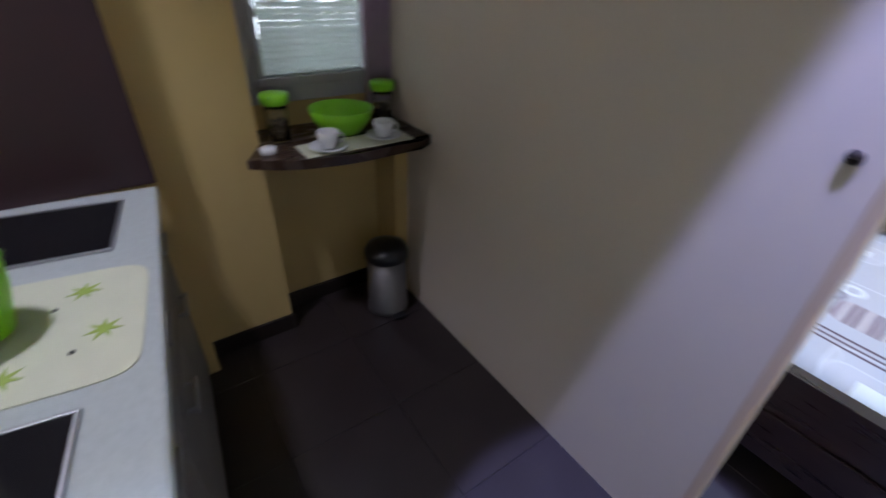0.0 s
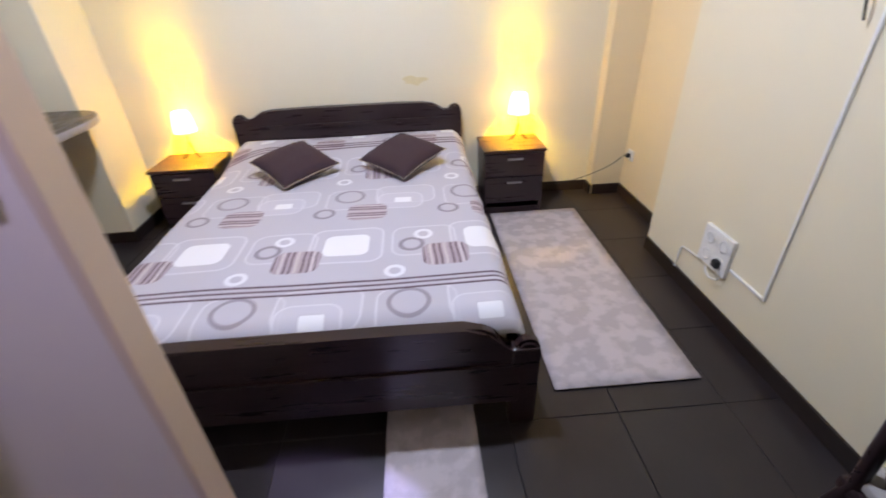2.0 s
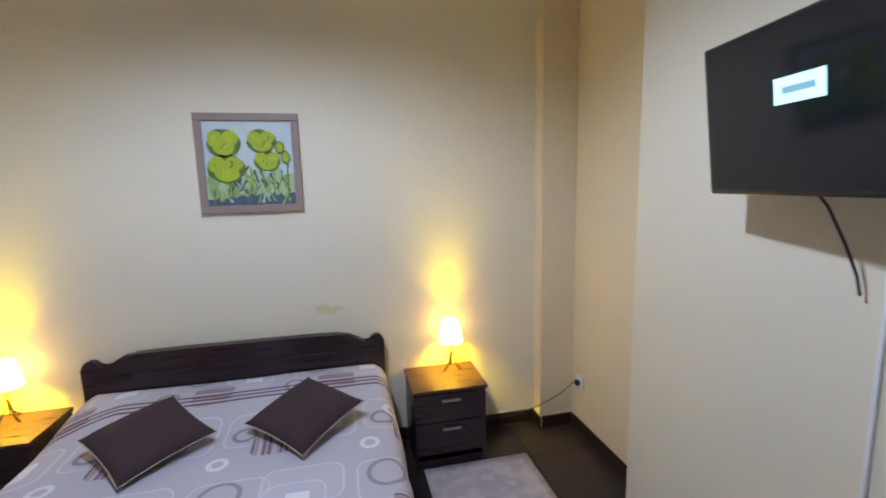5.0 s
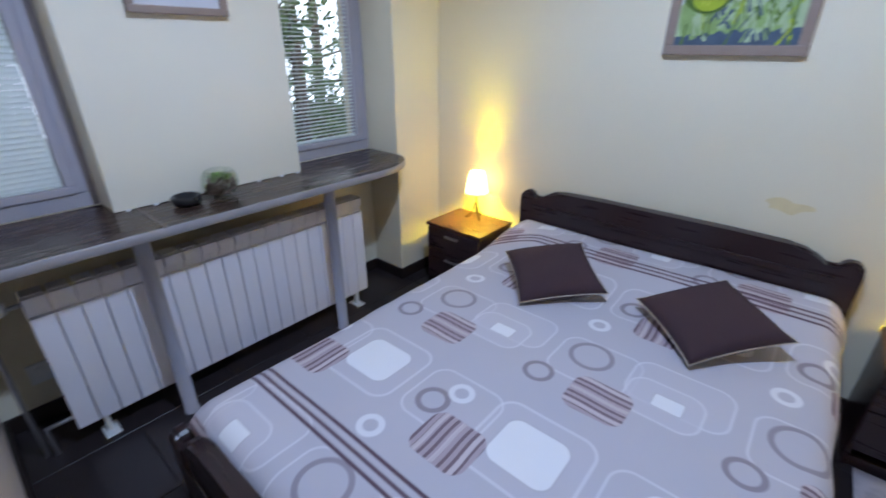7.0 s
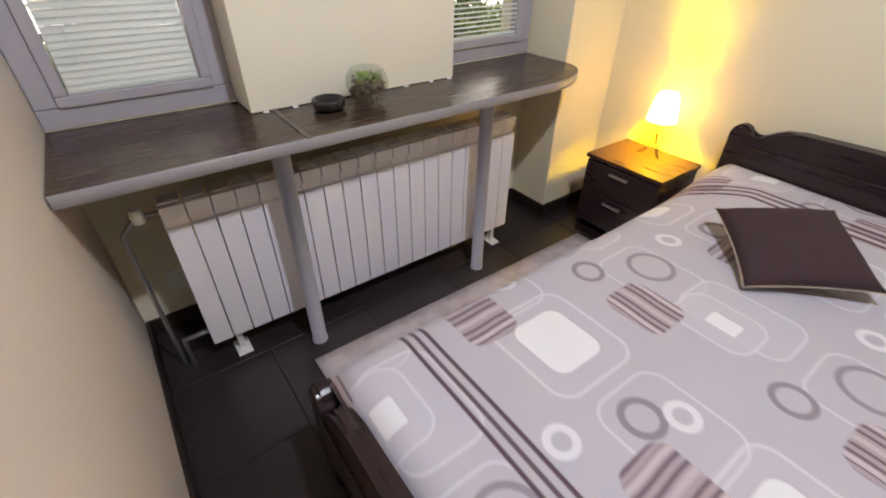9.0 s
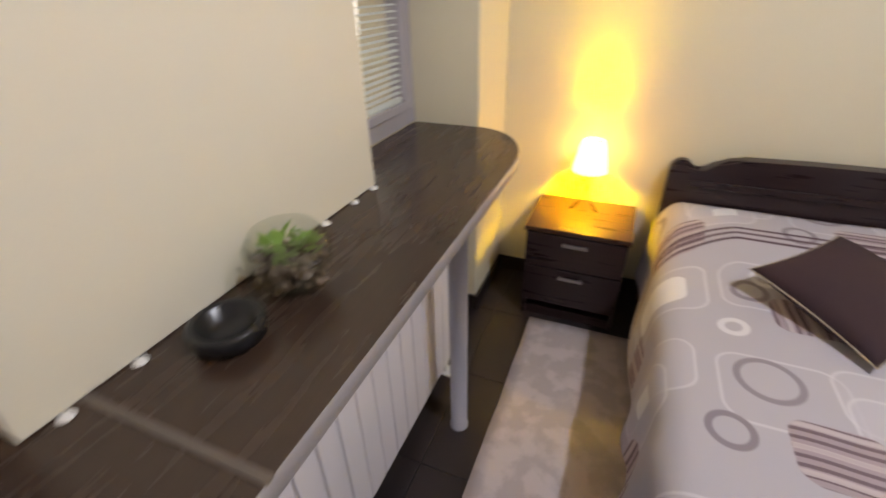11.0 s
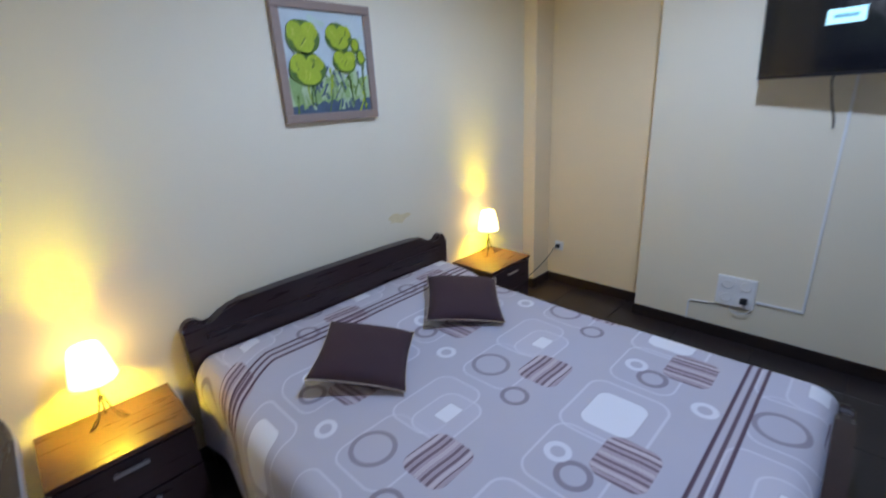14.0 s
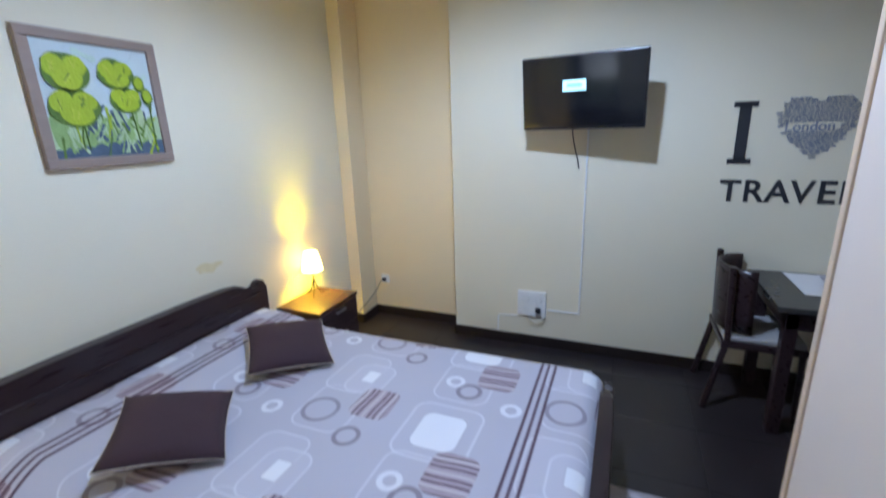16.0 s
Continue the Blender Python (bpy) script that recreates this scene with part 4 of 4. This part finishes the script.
plate("sheet", [(0.19 * math.copysign(abs(math.cos(t)) ** 0.25, math.cos(t)), 0.24 * math.copysign(abs(math.sin(t)) ** 0.25, math.sin(t))) for t in [i * math.pi / 30 for i in range(60)]], 0.003, MATC, mat_ob)
PRINT = material("green flower print", (0.32, 0.42, 0.08), 0.85, vary=0.2)
DOT = material("dark print dots", (0.06, 0.06, 0.05), 0.85)
for i, (x, y) in enumerate(((-0.11, 0.12), (0.12, 0.03), (0.04, 0.17), (-0.05, -0.08), (0.1, -0.15))):
    outline2 = [((0.034 if k % 2 else 0.012) * math.cos(k * math.pi / 7) + x, (0.034 if k % 2 else 0.012) * math.sin(k * math.pi / 7) + y) for k in range(14)]
    plate("flower_print", outline2, 0.0012, PRINT, mat_ob, "z", 0.003)
    lathe("dot_print", [(0.0005, 0.0042), (0.006, 0.0042), (0.006, 0.003)], DOT, mat_ob, (x + 0.05, y - 0.045, 0), 8)


def tulip_bowl(name, at, r, h, label):
    b = tagged(empty(name, at), label, "bowl")
    lathe("wall", [(r * 0.45, 0.0), (r * 0.62, 0.008), (r * 0.9, h * 0.6), (r, h), (r * 0.97, h), (r * 0.86, h * 0.6), (r * 0.55, 0.014), (0.002, 0.012)], GREEN, b)
    return b


b1 = tulip_bowl("fruit_bowl", (-0.975, -4.02, 0.904), 0.085, 0.16, "lime green bowl of green leaves on the worktop")
bm = bmesh.new()
for i in range(60):
    a, r = random.uniform(0, 6.28), 0.07 * math.sqrt(random.random())
    c = Vector((r * math.cos(a), r * math.sin(a), random.uniform(0.12, 0.17)))
    d = Vector((math.cos(a), math.sin(a), random.uniform(0, 1))) * 0.025
    s = d.cross(Vector((0, 0, 1))).normalized() * 0.01
    bm.faces.new([bm.verts.new(p) for p in (c, c + d * 0.5 + s, c + d, c + d * 0.5 - s)])
tagged(put("leaves", bm, LEAF, b1), kind="stuff")

ks = tagged(empty("corner_shelf", (-1.6, -2.98, ZS)), "dark brown corner shelf with a curved front under the window", "shelf")
front = arc(-1.60, -2.96, 0.175, 0.42, -58, 58, 18)
o = plate("board", [(XW + 0.001, -3.298), (-1.69, -3.298), (-1.55, -3.385)] + front + [(-1.47, YK - 0.003), (XW + 0.001, YK - 0.003)], 0.036, SHELF, ks, "z", -0.036, 0.004)
o.matrix_parent_inverse = Matrix.Translation((1.6, 2.98, 0))
mt = tagged(box("placemat", (-1.60, -3.20, ZS + 0.001), (-1.46, -2.76, ZS + 0.004), MATC, bevel=0.001), "cream placemat on the corner shelf", "placemat")


def cup(x, y):
    c = tagged(empty("cup_and_saucer", (x, y, ZS + 0.004)), "white china cup on a saucer on the placemat", "cup", "cups on the corner shelf")
    lathe("saucer", [(0.03, 0.0), (0.04, 0.002), (0.072, 0.014), (0.07, 0.017), (0.035, 0.006), (0.002, 0.005)], CHINA, c)
    lathe("cup", [(0.02, 0.006), (0.026, 0.01), (0.038, 0.04), (0.042, 0.068), (0.039, 0.068), (0.034, 0.04), (0.02, 0.014), (0.002, 0.012)], CHINA, c)
    tube("handle", [(0.038 + 0.018 * math.sin(t), 0, 0.042 + 0.018 * math.cos(t)) for t in [i * math.pi / 8 for i in range(9)]], 0.0035, CHINA, c)
    c.rotation_euler = (0, 0, radians(70))
    return c


cup(-1.51, -3.10)
cup(-1.53, -2.86)
tulip_bowl("green_bowl", (-1.68, -2.97, ZS), 0.13, 0.1, "lime green plastic bowl on the corner shelf")


def jar(x, y):
    j = tagged(empty("storage_jar", (x, y, ZS)), "glass storage jar with a lime green lid", "jar", "jars on the corner shelf")
    lathe("glass", [(0.03, 0.0), (0.04, 0.004), (0.042, 0.12), (0.036, 0.14), (0.034, 0.14), (0.039, 0.118), (0.037, 0.008), (0.002, 0.006)], GLASS, j)
    lathe("lid", [(0.002, 0.178), (0.05, 0.176), (0.054, 0.168), (0.052, 0.14), (0.03, 0.138)], GREEN, j)
    bm = bmesh.new()
    for i in range(50):
        a, r = random.uniform(0, 6.28), 0.028 * math.sqrt(random.random())
        bmesh.ops.create_icosphere(bm, subdivisions=1, radius=0.008, matrix=Matrix.Translation((r * math.cos(a), r * math.sin(a), random.uniform(0.015, 0.08))))
    tagged(put("contents", bm, STONE, j, True), kind="stuff")
    return j


jar(-1.70, -3.22)
jar(-1.72, -2.76)
tagged(lathe("salt_cellar", [(0.02, 0.0), (0.03, 0.002), (0.03, 0.02), (0.022, 0.024), (0.002, 0.024)], CHINA, None, (-1.58, -3.30, ZS), 16), "small white dish on the corner shelf", "dish")

bin_ob = tagged(empty("pedal_bin", (-1.60, -2.83, 0)), "steel pedal bin with a black lid in the corner", "bin")
lathe("barrel", [(0.09, 0.0), (0.105, 0.004), (0.105, 0.03), (0.1, 0.034), (0.1, 0.32), (0.002, 0.32)], material("dark brushed steel", (0.2, 0.19, 0.2), 0.5, 0.9, vary=0.15, stretch=(1, 1, 20)), bin_ob)
lathe("lid", [(0.108, 0.32), (0.11, 0.345), (0.095, 0.375), (0.05, 0.392), (0.002, 0.396)], BLACK, bin_ob)
box("pedal", (0.09, -0.03, 0.008), (0.14, 0.03, 0.02), BLACK, bin_ob, 0.004)

bm = bmesh.new()
prev = None
for i in range(60):
    y = -2.80 + 0.135 * i / 59
    x = -1.80 + 0.018 * math.sin(i * 0.75) + 0.006 * math.sin(i * 0.31)
    q = [bm.verts.new((x * 1.0, y, z)) for z in (1.0, 1.6, 2.3)]
    if prev:
        for k in range(2):
            bm.faces.new((prev[k], q[k], q[k + 1], prev[k + 1]))
    prev = q
cur = put("curtain", bm, CURTAIN, None, True)
cur.modifiers.new("thickness", "SOLIDIFY").thickness = 0.002
tagged(cur, "pink gathered curtain hanging beside the kitchen window", "curtain")
tagged(tube("curtain_rod", [(-1.80, -3.29, 2.3), (-1.80, YK - 0.002, 2.3)], 0.008, PLASTIC), "white curtain rod above the kitchen window", "curtain rod")
tagged(lathe("wall_hook", [(0.014, 0.0), (0.014, 0.004), (0.011, 0.005), (0.01, 0.007), (0.002, 0.008)], IRON, None, seg=14), "small dark steel hook on the partition", "hook").matrix_basis = pose(-0.17, YK, 1.285, 90, 0, 0)

# ---- outside ----
bm = bmesh.new()
bmesh.ops.create_grid(bm, x_segments=1, y_segments=1, size=400)
gr = tagged(put("ground", bm, GRASS), "rough grass ground outside the windows", kind=S)
gr.location = (0, 0, -0.9)


def tree(x, y, height, seed):
    random.seed(seed)
    t = tagged(empty("tree", (x, y, -0.9)), "leafy green tree outside the windows", "tree", "trees outside")
    bm = bmesh.new()
    tips = []
    limbs = [((0, 0, 0), (0.1, 0.05, height * 0.9), 0.13, 0.03)]
    for i in range(16):
        z = height * random.uniform(0.12, 0.85)
        a = random.uniform(0, 6.28)
        l = random.uniform(0.7, 1.5)
        limbs.append(((0.05, 0.02, z), (l * math.cos(a), l * math.sin(a), z + random.uniform(0.1, 0.7)), 0.024, 0.006))
    for p, q, r0, r1 in limbs:
        p, q = Vector(p), Vector(q)
        z = (q - p).normalized()
        u = z.orthogonal().normalized()
        w = z.cross(u)
        rings = [[bm.verts.new(c + (u * math.cos(k) + w * math.sin(k)) * r) for k in [j * math.pi / 4 for j in range(8)]] for c, r in ((p, r0), ((p + q) / 2 + u * 0.05, (r0 + r1) / 2), (q, r1))]
        for a, b in zip(rings, rings[1:]):
            for j in range(8):
                bm.faces.new((a[j], a[(j + 1) % 8], b[(j + 1) % 8], b[j]))
        for k in range(6):
            tips.append(p.lerp(q, random.uniform(0.35, 1.05)) + Vector((random.gauss(0, 0.1), random.gauss(0, 0.1), random.gauss(0, 0.12))))
    put("trunk", bm, BARK, t, True)
    bm = bmesh.new()
    for c in tips:
        for k in range(32):
            p = c + Vector((random.gauss(0, 0.2), random.gauss(0, 0.2), random.gauss(0, 0.18)))
            d = Vector((random.gauss(0, 1), random.gauss(0, 1), random.gauss(-0.4, 0.7))).normalized() * random.uniform(0.07, 0.13)
            s = d.cross(Vector((random.gauss(0, 1), random.gauss(0, 1), 1))).normalized() * random.uniform(0.025, 0.045)
            bm.faces.new([bm.verts.new(v) for v in (p, p + d * 0.45 + s, p + d, p + d * 0.45 - s)])
    tagged(put("leaves", bm, LEAF, t), "small green leaves", kind="stuff")
    return t


for k, (x, y, h) in enumerate(((-3.75, -2.4, 4.2), (-4.0, -4.0, 4.4), (-5.0, -0.9, 5.0), (-4.4, 0.6, 4.6), (-6.0, 2.0, 5.5), (-5.6, -4.4, 4.8))):
    tree(x, y, h, 30 + k)
random.seed(11)

# added panel that glows, so the view past the trees turns bright
BACKGLOW = glowing("glowing backdrop", (0.85, 0.95, 1.0), 3.6)
bd = tagged(box("backdrop", (-16.2, -30, -0.9), (-16, 30, 14), BACKGLOW, bevel=0), "glowing panel added behind the trees to brighten the windows", kind=S)

# ---- floor tiles ----
T = 0.45
bm = bmesh.new()
add_box(bm, (-T / 2 + 0.0015, -T / 2 + 0.0015, -0.006), (T / 2 - 0.0015, T / 2 - 0.0015, 0.0), 0.0015, 1)
first = put("tile", bm, TILE, floor)
count = 0
for i in range(10):
    for j in range(10):
        s = first if count == 0 else new("tile", first.data)
        s.parent = floor
        s.location = (-1.86 + T * (i + 0.35), 0.05 - T * (j + 0.5), random.uniform(-0.0004, 0.0))
        count += 1
